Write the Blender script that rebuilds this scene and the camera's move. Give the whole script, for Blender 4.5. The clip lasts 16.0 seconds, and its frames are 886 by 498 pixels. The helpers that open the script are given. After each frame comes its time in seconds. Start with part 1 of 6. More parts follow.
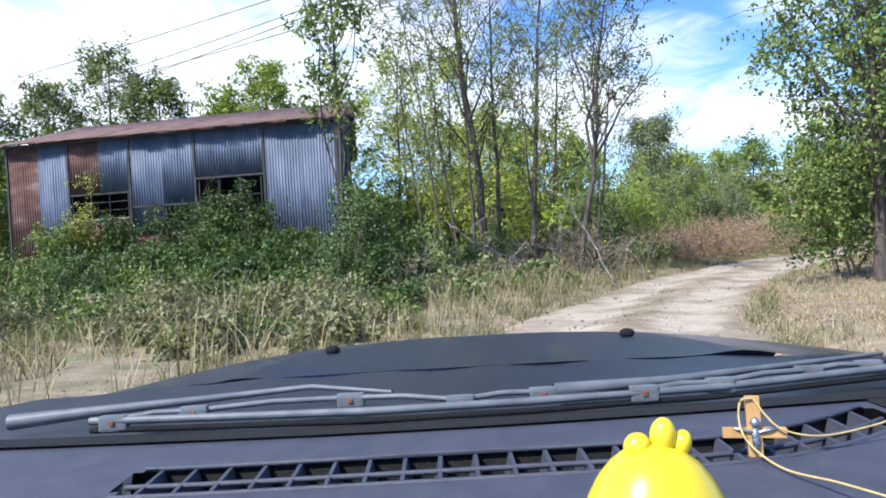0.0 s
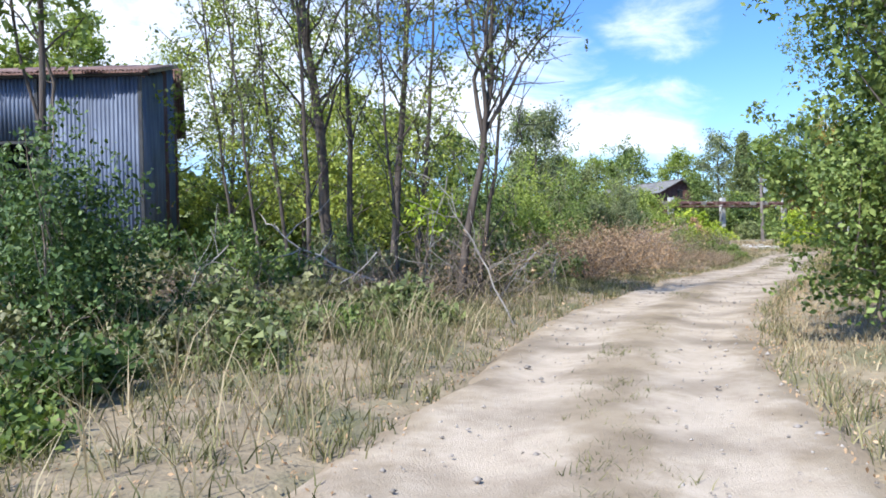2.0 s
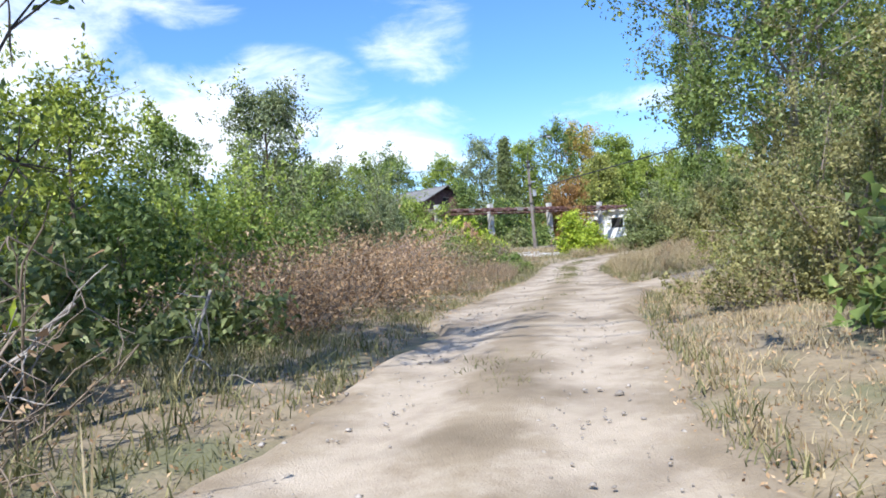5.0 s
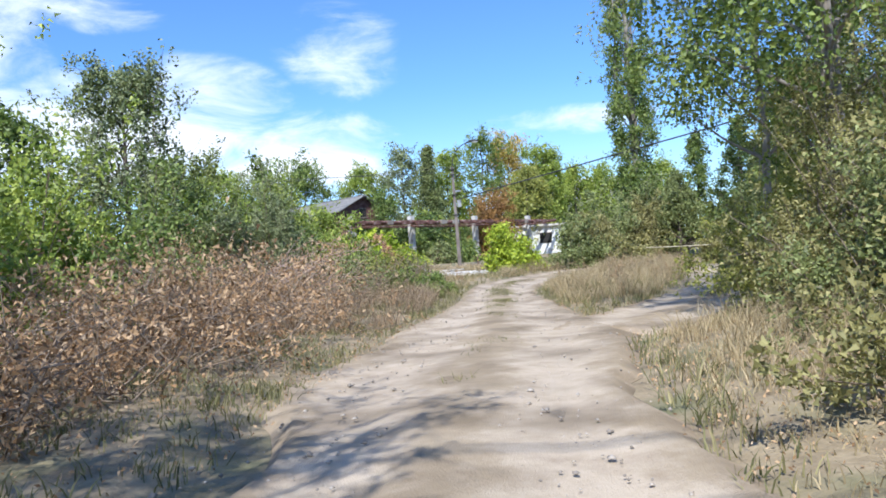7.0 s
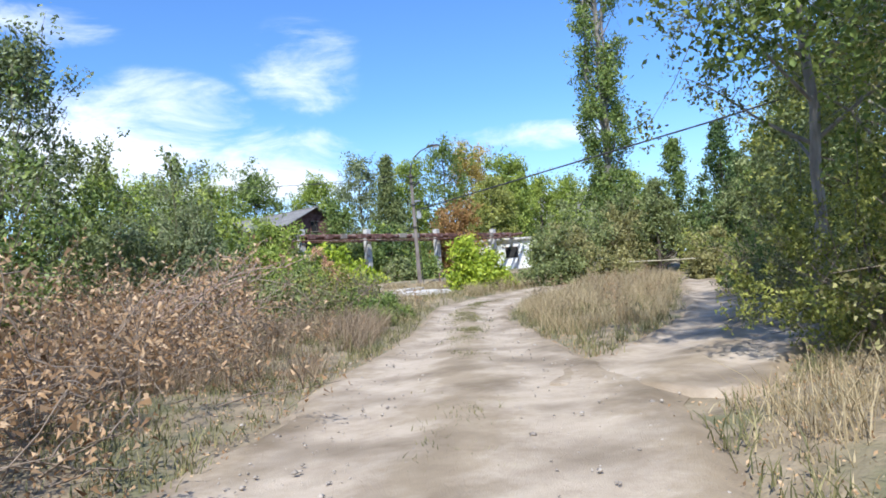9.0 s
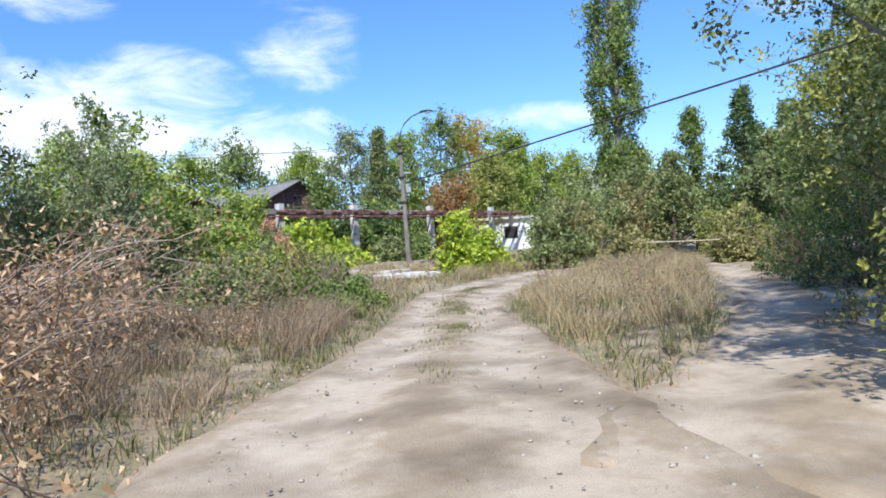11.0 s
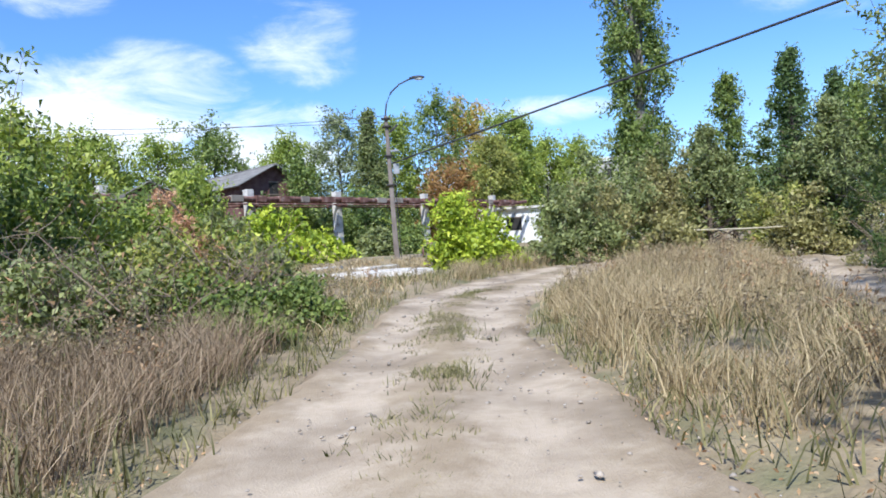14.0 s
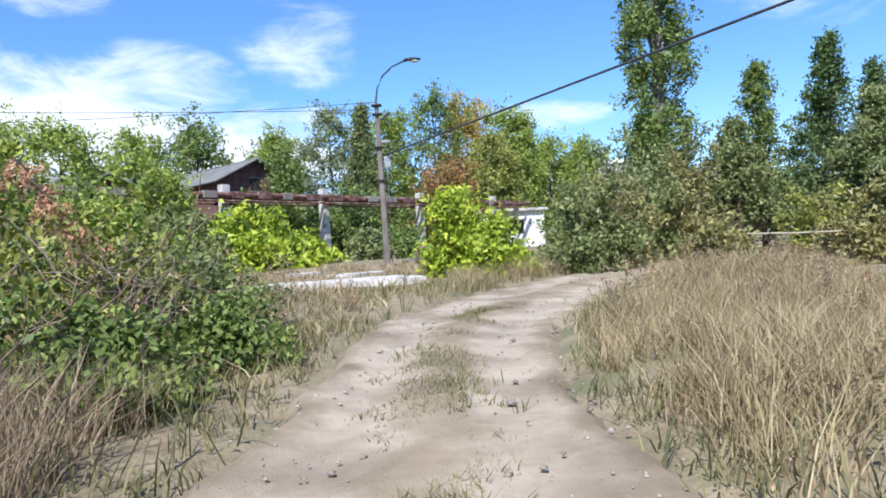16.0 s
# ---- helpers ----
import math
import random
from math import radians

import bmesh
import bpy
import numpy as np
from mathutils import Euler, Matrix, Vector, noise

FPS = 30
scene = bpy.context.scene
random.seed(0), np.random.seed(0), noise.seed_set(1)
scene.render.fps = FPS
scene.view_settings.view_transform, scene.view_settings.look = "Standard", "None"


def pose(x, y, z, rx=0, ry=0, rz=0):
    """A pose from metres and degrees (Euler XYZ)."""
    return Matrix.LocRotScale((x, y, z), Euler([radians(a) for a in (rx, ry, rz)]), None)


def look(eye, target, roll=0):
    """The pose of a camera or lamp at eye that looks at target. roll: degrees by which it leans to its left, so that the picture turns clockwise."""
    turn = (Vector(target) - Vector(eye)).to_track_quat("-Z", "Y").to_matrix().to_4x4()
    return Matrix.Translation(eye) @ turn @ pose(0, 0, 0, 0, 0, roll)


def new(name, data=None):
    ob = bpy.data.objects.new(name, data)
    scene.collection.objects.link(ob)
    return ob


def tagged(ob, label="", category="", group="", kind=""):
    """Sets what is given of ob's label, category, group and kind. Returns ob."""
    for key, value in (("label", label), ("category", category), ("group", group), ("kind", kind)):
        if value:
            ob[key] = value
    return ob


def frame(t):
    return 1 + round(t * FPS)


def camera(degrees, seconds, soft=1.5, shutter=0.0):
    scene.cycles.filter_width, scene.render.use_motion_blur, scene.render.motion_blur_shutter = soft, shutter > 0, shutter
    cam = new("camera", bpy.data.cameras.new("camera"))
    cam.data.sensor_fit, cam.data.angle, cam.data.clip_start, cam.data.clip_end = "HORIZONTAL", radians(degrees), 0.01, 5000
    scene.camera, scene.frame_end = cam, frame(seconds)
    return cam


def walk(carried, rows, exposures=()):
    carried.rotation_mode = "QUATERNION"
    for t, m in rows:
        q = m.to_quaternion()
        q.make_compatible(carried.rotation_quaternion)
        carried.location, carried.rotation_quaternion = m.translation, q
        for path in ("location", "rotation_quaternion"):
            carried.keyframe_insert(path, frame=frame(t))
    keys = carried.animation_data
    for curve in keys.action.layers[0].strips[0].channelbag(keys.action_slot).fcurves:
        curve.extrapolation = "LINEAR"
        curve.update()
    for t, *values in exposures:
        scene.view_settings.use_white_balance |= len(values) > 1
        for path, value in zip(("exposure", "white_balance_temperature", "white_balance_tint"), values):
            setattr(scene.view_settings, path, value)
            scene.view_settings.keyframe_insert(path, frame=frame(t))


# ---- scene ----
EXPO = [(0.0, 0.55, 5900, 10), (3.5, 0.58, 5900, 10), (7.0, 0.47, 5900, 10), (16.0, 0.4, 5900, 10)]
cam = camera(63.8, 16.0, soft=1.75)
PATH = [
    (0, (0.002, -0.001, 1.287), (0.002, 1.999, 1.267), -3.26),
    (0.5, (0.117, 1.814, 1.306), (0.194, 3.812, 1.236), -2.51),
    (1, (0.339, 3.653, 1.320), (0.509, 5.645, 1.250), -3.46),
    (1.5, (0.723, 5.380, 1.303), (0.980, 7.363, 1.259), -2.24),
    (2, (1.202, 7.061, 1.360), (1.557, 9.029, 1.331), -1.22),
    (2.5, (1.788, 8.667, 1.371), (2.242, 10.615, 1.356), -1.83),
    (3, (2.475, 10.216, 1.385), (3.042, 12.134, 1.394), -3.40),
    (3.5, (3.175, 11.728, 1.281), (3.842, 13.614, 1.277), -3.42),
    (4, (4.005, 13.139, 1.262), (4.775, 14.985, 1.232), -5.05),
    (4.5, (4.759, 14.388, 1.238), (5.629, 16.188, 1.218), -4.78),
    (7, (8.776, 20.146, 1.286), (9.911, 21.793, 1.306), -3.88),
    (7.5, (9.558, 21.105, 1.235), (10.716, 22.735, 1.282), -3.89),
    (8, (10.237, 22.007, 1.251), (11.421, 23.618, 1.313), -4.36),
    (8.5, (10.859, 22.813, 1.284), (12.063, 24.408, 1.346), -4.57),
    (9, (11.489, 23.597, 1.309), (12.710, 25.180, 1.366), -4.30),
    (11.5, (14.946, 27.363, 1.195), (16.167, 28.948, 1.194), -3.53),
    (12, (15.565, 28.125, 1.160), (16.785, 29.711, 1.180), -2.82),
    (12.5, (16.173, 28.836, 1.128), (17.391, 30.423, 1.143), -3.74),
    (13, (16.741, 29.504, 1.093), (17.960, 31.090, 1.100), -3.50),
    (13.5, (17.339, 30.278, 1.090), (18.560, 31.862, 1.082), -3.94),
    (14, (17.986, 31.113, 1.085), (19.209, 32.696, 1.074), -3.84),
    (14.5, (18.608, 31.916, 1.083), (19.833, 33.497, 1.075), -3.86),
    (15, (19.160, 32.622, 1.106), (20.387, 34.202, 1.111), -3.80),
    (15.5, (19.692, 33.302, 1.115), (20.920, 34.880, 1.122), -3.28),
    (16, (20.212, 33.956, 1.092), (21.442, 35.533, 1.090), -3.25),
]
walk(cam, [(t, look(eye, target, roll)) for t, eye, target, roll in PATH], EXPO)

# ---- light ----
SUN_AZ, SUN_EL = radians(231), radians(48)      # compass bearing of the sun, from +y to +x
world = bpy.data.worlds.new("sky")
scene.world = world
world.use_nodes = True
wn, wl = world.node_tree.nodes, world.node_tree.links
wn.clear()
sky = wn.new("ShaderNodeTexSky")
sky.sky_type, sky.sun_disc, sky.sun_elevation, sky.sun_rotation = "NISHITA", False, SUN_EL, SUN_AZ
sky.air_density, sky.dust_density, sky.ozone_density = 1.0, 0.3, 2.5
geo = wn.new("ShaderNodeTexCoord")
sep = wn.new("ShaderNodeSeparateXYZ")
wl.new(geo.outputs["Generated"], sep.inputs[0])


def wmath(op, a, b=None, c=None):
    n = wn.new("ShaderNodeMath")
    n.operation = op
    for i, v in enumerate((a, b, c)):
        if v is None:
            continue
        if isinstance(v, (int, float)):
            n.inputs[i].default_value = v
        else:
            wl.new(v, n.inputs[i])
    return n.outputs[0]


# clouds: a bank low in the north, a veil in the north-west and a few wisps, broken up by noise
az = wmath("MULTIPLY", wmath("ARCTAN2", sep.outputs[0], sep.outputs[1]), 57.2958)
el = wmath("MULTIPLY", wmath("ARCSINE", sep.outputs[2]), 57.2958)
flat = wn.new("ShaderNodeCombineXYZ")
wl.new(wmath("MULTIPLY", az, 0.055), flat.inputs[0])
wl.new(wmath("MULTIPLY", el, 0.13), flat.inputs[1])
cn = wn.new("ShaderNodeTexNoise")
cn.inputs["Scale"].default_value, cn.inputs["Detail"].default_value = 2.3, 9
cn.inputs["Roughness"].default_value, cn.inputs["Distortion"].default_value = 0.62, 0.5
wl.new(flat.outputs[0], cn.inputs["Vector"])
mask = 0.0
for az0, el0, waz, wel, amp in ((-3, 18, 11, 14, 1.5), (16.5, 11.5, 9, 5.5, 1.3), (22, 9, 12, 4, 1.1), (-24, 13, 30, 11, 1.9), (8, 10.0, 19, 5.5, 1.5), (22, 7.6, 13, 2.8, 1.3), (27.4, 16.3, 6.2, 4.6, 0.6), (45, 10, 8.5, 1.5, 0.85), (9.5, 18.8, 5.5, 1.8, 0.75), (70, 20, 16, 7, 0.8), (-90, 30, 40, 16, 0.8), (150, 35, 40, 14, 0.7), (-150, 25, 30, 10, 0.7)):
    u = wmath("DIVIDE", wmath("SUBTRACT", az, az0), waz)
    v = wmath("DIVIDE", wmath("SUBTRACT", el, el0), wel)
    d2 = wmath("ADD", wmath("MULTIPLY", u, u), wmath("MULTIPLY", v, v))
    mask = wmath("MAXIMUM", mask, wmath("MULTIPLY", wmath("MAXIMUM", wmath("SUBTRACT", 1.0, d2), 0.0), amp))
soft = wmath("ADD", wmath("MULTIPLY", mask, 0.75), wmath("MULTIPLY", wmath("SUBTRACT", cn.outputs["Fac"], 0.5), 2.6))
ramp = wn.new("ShaderNodeMapRange")
ramp.interpolation_type = "SMOOTHSTEP"
ramp.inputs["From Min"].default_value, ramp.inputs["From Max"].default_value = 0.05, 1.25
wl.new(wmath("MULTIPLY", soft, wmath("MINIMUM", wmath("MULTIPLY", mask, 3.0), 1.0)), ramp.inputs["Value"])
haze = wn.new("ShaderNodeMapRange")
haze.interpolation_type = "SMOOTHSTEP"
haze.inputs["From Min"].default_value, haze.inputs["From Max"].default_value = 14, 0
wl.new(el, haze.inputs["Value"])
cover = wmath("MINIMUM", wmath("ADD", wmath("MULTIPLY", ramp.outputs[0], 0.92), wmath("MULTIPLY", haze.outputs[0], 0.22)), 0.96)
cmix = wn.new("ShaderNodeMixRGB")
cmix.inputs[2].default_value = (7.6, 7.8, 8.1, 1)
wl.new(cover, cmix.inputs[0])
tone = wn.new("ShaderNodeMixRGB")
tone.blend_type, tone.inputs[0].default_value, tone.inputs[2].default_value = "MULTIPLY", 1.0, (0.72, 0.97, 1.28, 1)
wl.new(sky.outputs[0], tone.inputs[1])
wl.new(tone.outputs[0], cmix.inputs[1])
bg = wn.new("ShaderNodeBackground")
bg.inputs[1].default_value = 0.125
wl.new(cmix.outputs[0], bg.inputs[0])
wl.new(bg.outputs[0], wn.new("ShaderNodeOutputWorld").inputs[0])

sun_data = bpy.data.lights.new("sun", "SUN")
sun_data.energy, sun_data.angle, sun_data.color = 5.0, radians(0.53), (1.0, 0.94, 0.84)
sun = new("sun", sun_data)
toward = Vector((math.sin(SUN_AZ) * math.cos(SUN_EL), math.cos(SUN_AZ) * math.cos(SUN_EL), math.sin(SUN_EL)))
sun.matrix_world = look(toward * 60, (0, 0, 0))


# ---- materials ----
def material(name, stops, scale=4.0, rough=0.8, metal=0.0, bump=0.2, bump_scale=40.0, detail=6, stretch=(1, 1, 1), spots=None, spot_scale=1.5, spot_edge=(0.5, 0.65), island=0.0, through_light=None, tint_light=(1.25, 1.3, 0.55), coat=0.0, spec=0.5, grit=0.5):
    """Noise between colours, with a second colour in blotches, fine relief, and for leaves some light passing through."""
    m = bpy.data.materials.new(name)
    m.use_nodes = True
    t = m.node_tree
    n, l = t.nodes, t.links
    b = n["Principled BSDF"]
    b.inputs["Roughness"].default_value, b.inputs["Metallic"].default_value = rough, metal
    b.inputs["Specular IOR Level"].default_value = spec
    b.inputs["Coat Weight"].default_value = coat
    co = n.new("ShaderNodeTexCoord")
    mp = n.new("ShaderNodeMapping")
    mp.inputs["Scale"].default_value = stretch
    l.new(co.outputs["Object"], mp.inputs[0])
    nz = n.new("ShaderNodeTexNoise")
    nz.inputs["Scale"].default_value, nz.inputs["Detail"].default_value = scale, detail
    nz.inputs["Roughness"].default_value = grit
    l.new(mp.outputs[0], nz.inputs["Vector"])
    r = n.new("ShaderNodeValToRGB")
    while len(r.color_ramp.elements) < len(stops):
        r.color_ramp.elements.new(0.5)
    for e, (p, c) in zip(r.color_ramp.elements, stops):
        e.position, e.color = p, (*c, 1)
    if island:
        g = n.new("ShaderNodeNewGeometry")
        mix = n.new("ShaderNodeMath")
        mix.operation = "MULTIPLY_ADD"
        l.new(g.outputs["Random Per Island"], mix.inputs[0])
        mix.inputs[1].default_value = island
        sub = n.new("ShaderNodeMath")
        sub.operation = "MULTIPLY"
        sub.inputs[1].default_value = 1 - island
        l.new(nz.outputs["Fac"], sub.inputs[0])
        l.new(sub.outputs[0], mix.inputs[2])
        l.new(mix.outputs[0], r.inputs[0])
    else:
        l.new(nz.outputs["Fac"], r.inputs[0])
    col = r.outputs[0]
    if spots:
        sn = n.new("ShaderNodeTexNoise")
        sn.inputs["Scale"].default_value, sn.inputs["Detail"].default_value = spot_scale, 5
        l.new(mp.outputs[0], sn.inputs["Vector"])
        sr = n.new("ShaderNodeMapRange")
        sr.inputs["From Min"].default_value, sr.inputs["From Max"].default_value = spot_edge
        l.new(sn.outputs["Fac"], sr.inputs["Value"])
        sm = n.new("ShaderNodeMixRGB")
        sm.inputs[2].default_value = (*spots, 1)
        l.new(sr.outputs[0], sm.inputs[0])
        l.new(col, sm.inputs[1])
        col = sm.outputs[0]
    l.new(col, b.inputs["Base Color"])
    if bump:
        bn = n.new("ShaderNodeTexNoise")
        bn.inputs["Scale"].default_value, bn.inputs["Detail"].default_value = bump_scale, 4
        l.new(mp.outputs[0], bn.inputs["Vector"])
        bp = n.new("ShaderNodeBump")
        bp.inputs["Strength"].default_value, bp.inputs["Distance"].default_value = bump, 0.02
        l.new(bn.outputs["Fac"], bp.inputs["Height"])
        l.new(bp.outputs[0], b.inputs["Normal"])
    if through_light:
        tr = n.new("ShaderNodeBsdfTranslucent")
        tint = n.new("ShaderNodeMixRGB")
        tint.blend_type, tint.inputs[0].default_value = "MULTIPLY", 1.0
        tint.inputs[2].default_value = (*tint_light, 1)
        l.new(col, tint.inputs[1])
        l.new(tint.outputs[0], tr.inputs[0])
        ms = n.new("ShaderNodeMixShader")
        ms.inputs[0].default_value = through_light
        l.new(b.outputs[0], ms.inputs[1])
        l.new(tr.outputs[0], ms.inputs[2])
        l.new(ms.outputs[0], n["Material Output"].inputs[0])
    return m


def leaf(name, a, b, c, rough=0.5, dry=False):
    a, b, c = tuple(0.76 * v for v in a), tuple(1.08 * v for v in b), tuple(1.25 * v for v in c)
    return material(name, [(0.22, a), (0.5, b), (0.78, c)], scale=2.2, rough=rough, bump=0, island=0.5, through_light=0.24, tint_light=(1.1, 0.98, 0.8) if dry else (1.25, 1.3, 0.55), spec=0.3)


M = {
    "soil": material("soil", [(0.3, (0.155, 0.118, 0.072)), (0.5, (0.275, 0.218, 0.138)), (0.7, (0.39, 0.315, 0.205))], scale=2.6, rough=0.95, bump=1.0, bump_scale=22, detail=12, grit=0.72, spots=(0.17, 0.165, 0.085), spot_scale=0.9, spot_edge=(0.5, 0.66)),
    "dirt": material("dirt", [(0.25, (0.32, 0.25, 0.18)), (0.5, (0.47, 0.385, 0.29)), (0.8, (0.59, 0.50, 0.39))], scale=2.2, rough=0.95, bump=0.6, bump_scale=60, spots=(0.225, 0.175, 0.12), spot_scale=0.8, spot_edge=(0.46, 0.72), detail=14, grit=0.74),
    "stone": material("stone", [(0.3, (0.22, 0.19, 0.16)), (0.7, (0.42, 0.37, 0.32))], scale=8, island=0.5, rough=0.9),
    "leaf_mid": leaf("leaf_mid", (0.072, 0.111, 0.027), (0.140, 0.197, 0.050), (0.258, 0.303, 0.088)),
    "leaf_dark": leaf("leaf_dark", (0.032, 0.063, 0.018), (0.063, 0.106, 0.027), (0.118, 0.161, 0.046)),
    "leaf_light": leaf("leaf_light", (0.119, 0.181, 0.029), (0.227, 0.291, 0.053), (0.370, 0.412, 0.095)),
    "leaf_lime": leaf("leaf_lime", (0.150, 0.195, 0.030), (0.262, 0.309, 0.049), (0.402, 0.427, 0.090)),
    "leaf_willow": leaf("leaf_willow", (0.095, 0.122, 0.062), (0.185, 0.222, 0.112), (0.32, 0.345, 0.19)),
    "leaf_dusty": leaf("leaf_dusty", (0.112, 0.112, 0.054), (0.187, 0.185, 0.090), (0.300, 0.285, 0.143)),
    "leaf_conifer": leaf("leaf_conifer", (0.040, 0.072, 0.024), (0.082, 0.132, 0.042), (0.150, 0.205, 0.072)),
    "leaf_bright": leaf("leaf_bright", (0.15, 0.225, 0.020), (0.29, 0.375, 0.030), (0.45, 0.49, 0.06)),
    "leaf_olive": leaf("leaf_olive", (0.085, 0.108, 0.040), (0.158, 0.190, 0.068), (0.275, 0.298, 0.125)),
    "leaf_tawny": leaf("leaf_tawny", (0.125, 0.118, 0.045), (0.225, 0.212, 0.082), (0.345, 0.315, 0.140)),
    "leaf_yellow": leaf("leaf_yellow", (0.132, 0.154, 0.035), (0.231, 0.252, 0.060), (0.365, 0.356, 0.090)),
    "leaf_gold": leaf("leaf_gold", (0.300, 0.220, 0.050), (0.420, 0.300, 0.070), (0.500, 0.380, 0.120)),
    "leaf_rust": leaf("leaf_rust", (0.15, 0.085, 0.030), (0.27, 0.145, 0.050), (0.36, 0.22, 0.08)),
    "leaf_dry": leaf("leaf_dry", (0.17, 0.095, 0.047), (0.42, 0.27, 0.145), (0.52, 0.385, 0.25), rough=0.8, dry=True),
    "leaf_orange": leaf("leaf_orange", (0.40, 0.20, 0.11), (0.53, 0.30, 0.18), (0.64, 0.42, 0.28), rough=0.8, dry=True),
    "grass_dry": leaf("grass_dry", (0.23, 0.178, 0.10), (0.365, 0.295, 0.172), (0.47, 0.39, 0.25), rough=0.8, dry=True),
    "grass_brown": leaf("grass_brown", (0.17, 0.122, 0.080), (0.29, 0.222, 0.150), (0.40, 0.325, 0.23), rough=0.8, dry=True),
    "grass_green": leaf("grass_green", (0.085, 0.095, 0.040), (0.165, 0.160, 0.075), (0.30, 0.265, 0.14), rough=0.7),
    "bark": material("bark", [(0.3, (0.05, 0.038, 0.032)), (0.7, (0.135, 0.108, 0.09))], scale=9, rough=0.95, bump=0.9, bump_scale=35, stretch=(1, 1, 0.25)),
    "bark_pale": material("bark_pale", [(0.3, (0.17, 0.15, 0.13)), (0.7, (0.33, 0.30, 0.26))], scale=9, rough=0.9, bump=0.6, bump_scale=35, stretch=(1, 1, 0.25)),
    "twig": material("twig", [(0.3, (0.16, 0.12, 0.09)), (0.7, (0.3, 0.24, 0.18))], scale=9, rough=0.9, bump=0.3),
    "cut_wood": material("cut_wood", [(0.3, (0.27, 0.19, 0.15)), (0.7, (0.47, 0.37, 0.31))], scale=9, rough=0.9, bump=0.3),
    "dead_wood": material("dead_wood", [(0.3, (0.19, 0.165, 0.145)), (0.7, (0.40, 0.36, 0.32))], scale=9, rough=0.9, bump=0.4),
    "galvanised": material("galvanised", [(0.25, (0.07, 0.088, 0.135)), (0.55, (0.125, 0.15, 0.21)), (0.8, (0.20, 0.23, 0.30))], scale=1.6, rough=0.6, metal=0.15, bump=0.15, bump_scale=12, stretch=(1, 1, 0.35), spots=(0.17, 0.075, 0.05), spot_scale=0.5, spot_edge=(0.66, 0.78)),
    "rust": material("rust", [(0.3, (0.075, 0.034, 0.028)), (0.55, (0.14, 0.068, 0.054)), (0.8, (0.27, 0.19, 0.17))], scale=2.2, rough=0.85, bump=0.3, bump_scale=20, stretch=(0.4, 1.5, 1)),
    "roof_rust": material("roof_rust", [(0.3, (0.13, 0.07, 0.058)), (0.55, (0.25, 0.155, 0.13)), (0.8, (0.38, 0.30, 0.27))], scale=2.2, rough=0.85, bump=0.3, bump_scale=20, stretch=(0.6, 1.5, 1), detail=10),
    "pole_concrete": material("pole_concrete", [(0.3, (0.12, 0.10, 0.088)), (0.7, (0.25, 0.215, 0.19))], scale=5, rough=0.9, bump=0.4, bump_scale=30, stretch=(1, 1, 0.3)),
    "dark_steel": material("dark_steel", [(0.3, (0.03, 0.03, 0.033)), (0.7, (0.065, 0.062, 0.06))], scale=5, rough=0.6, metal=0.4, bump=0.1),
    "concrete": material("concrete", [(0.3, (0.42, 0.40, 0.37)), (0.7, (0.62, 0.60, 0.56))], scale=3, rough=0.9, bump=0.4, bump_scale=30, spots=(0.2, 0.17, 0.14), spot_scale=2.0, spot_edge=(0.58, 0.7)),
    "slab": material("slab", [(0.3, (0.52, 0.48, 0.44)), (0.7, (0.72, 0.69, 0.65))], scale=3, rough=0.9, bump=0.4, bump_scale=30, spots=(0.3, 0.26, 0.22), spot_scale=1.6, spot_edge=(0.6, 0.7), detail=10),
    "concrete_old": material("concrete_old", [(0.3, (0.2, 0.17, 0.145)), (0.7, (0.36, 0.32, 0.28))], scale=3, rough=0.9, bump=0.4, bump_scale=30, stretch=(1, 1, 0.3)),
    "pipe_rust": material("pipe_rust", [(0.3, (0.09, 0.04, 0.032)), (0.55, (0.19, 0.095, 0.075)), (0.8, (0.42, 0.36, 0.33))], scale=3.5, rough=0.85, bump=0.3),
    "white_wall": material("white_wall", [(0.3, (0.66, 0.66, 0.63)), (0.7, (0.8, 0.8, 0.78))], scale=1.5, rough=0.9, bump=0.2, spots=(0.45, 0.43, 0.4), spot_scale=0.8, spot_edge=(0.6, 0.8)),
    "slate": material("slate", [(0.3, (0.13, 0.125, 0.12)), (0.7, (0.25, 0.24, 0.225))], scale=2.5, rough=0.9, bump=0.4, stretch=(2, 0.4, 1)),
    "old_brick": material("old_brick", [(0.3, (0.10, 0.045, 0.04)), (0.7, (0.19, 0.10, 0.085))], scale=3, rough=0.95, bump=0.4),
    "grey_wall": material("grey_wall", [(0.3, (0.3, 0.28, 0.26)), (0.7, (0.44, 0.42, 0.39))], scale=1.5, rough=0.95, bump=0.3),
    "void": material("void", [(0.3, (0.012, 0.012, 0.012)), (0.7, (0.03, 0.028, 0.026))], scale=2, rough=0.9, bump=0),
    "rail_paint": material("rail_paint", [(0.3, (0.45, 0.4, 0.28)), (0.7, (0.6, 0.54, 0.4))], scale=5, rough=0.6, bump=0.1),
    "cable": material("cable", [(0.3, (0.03, 0.03, 0.035)), (0.7, (0.05, 0.05, 0.055))], scale=5, rough=0.6, bump=0),
    "lamp_grey": material("lamp_grey", [(0.3, (0.25, 0.26, 0.27)), (0.7, (0.4, 0.41, 0.42))], scale=5, rough=0.5, metal=0.4, bump=0.05),
    "lamp_glass": material("lamp_glass", [(0.3, (0.7, 0.7, 0.68)), (0.7, (0.8, 0.8, 0.78))], scale=5, rough=0.2, bump=0),
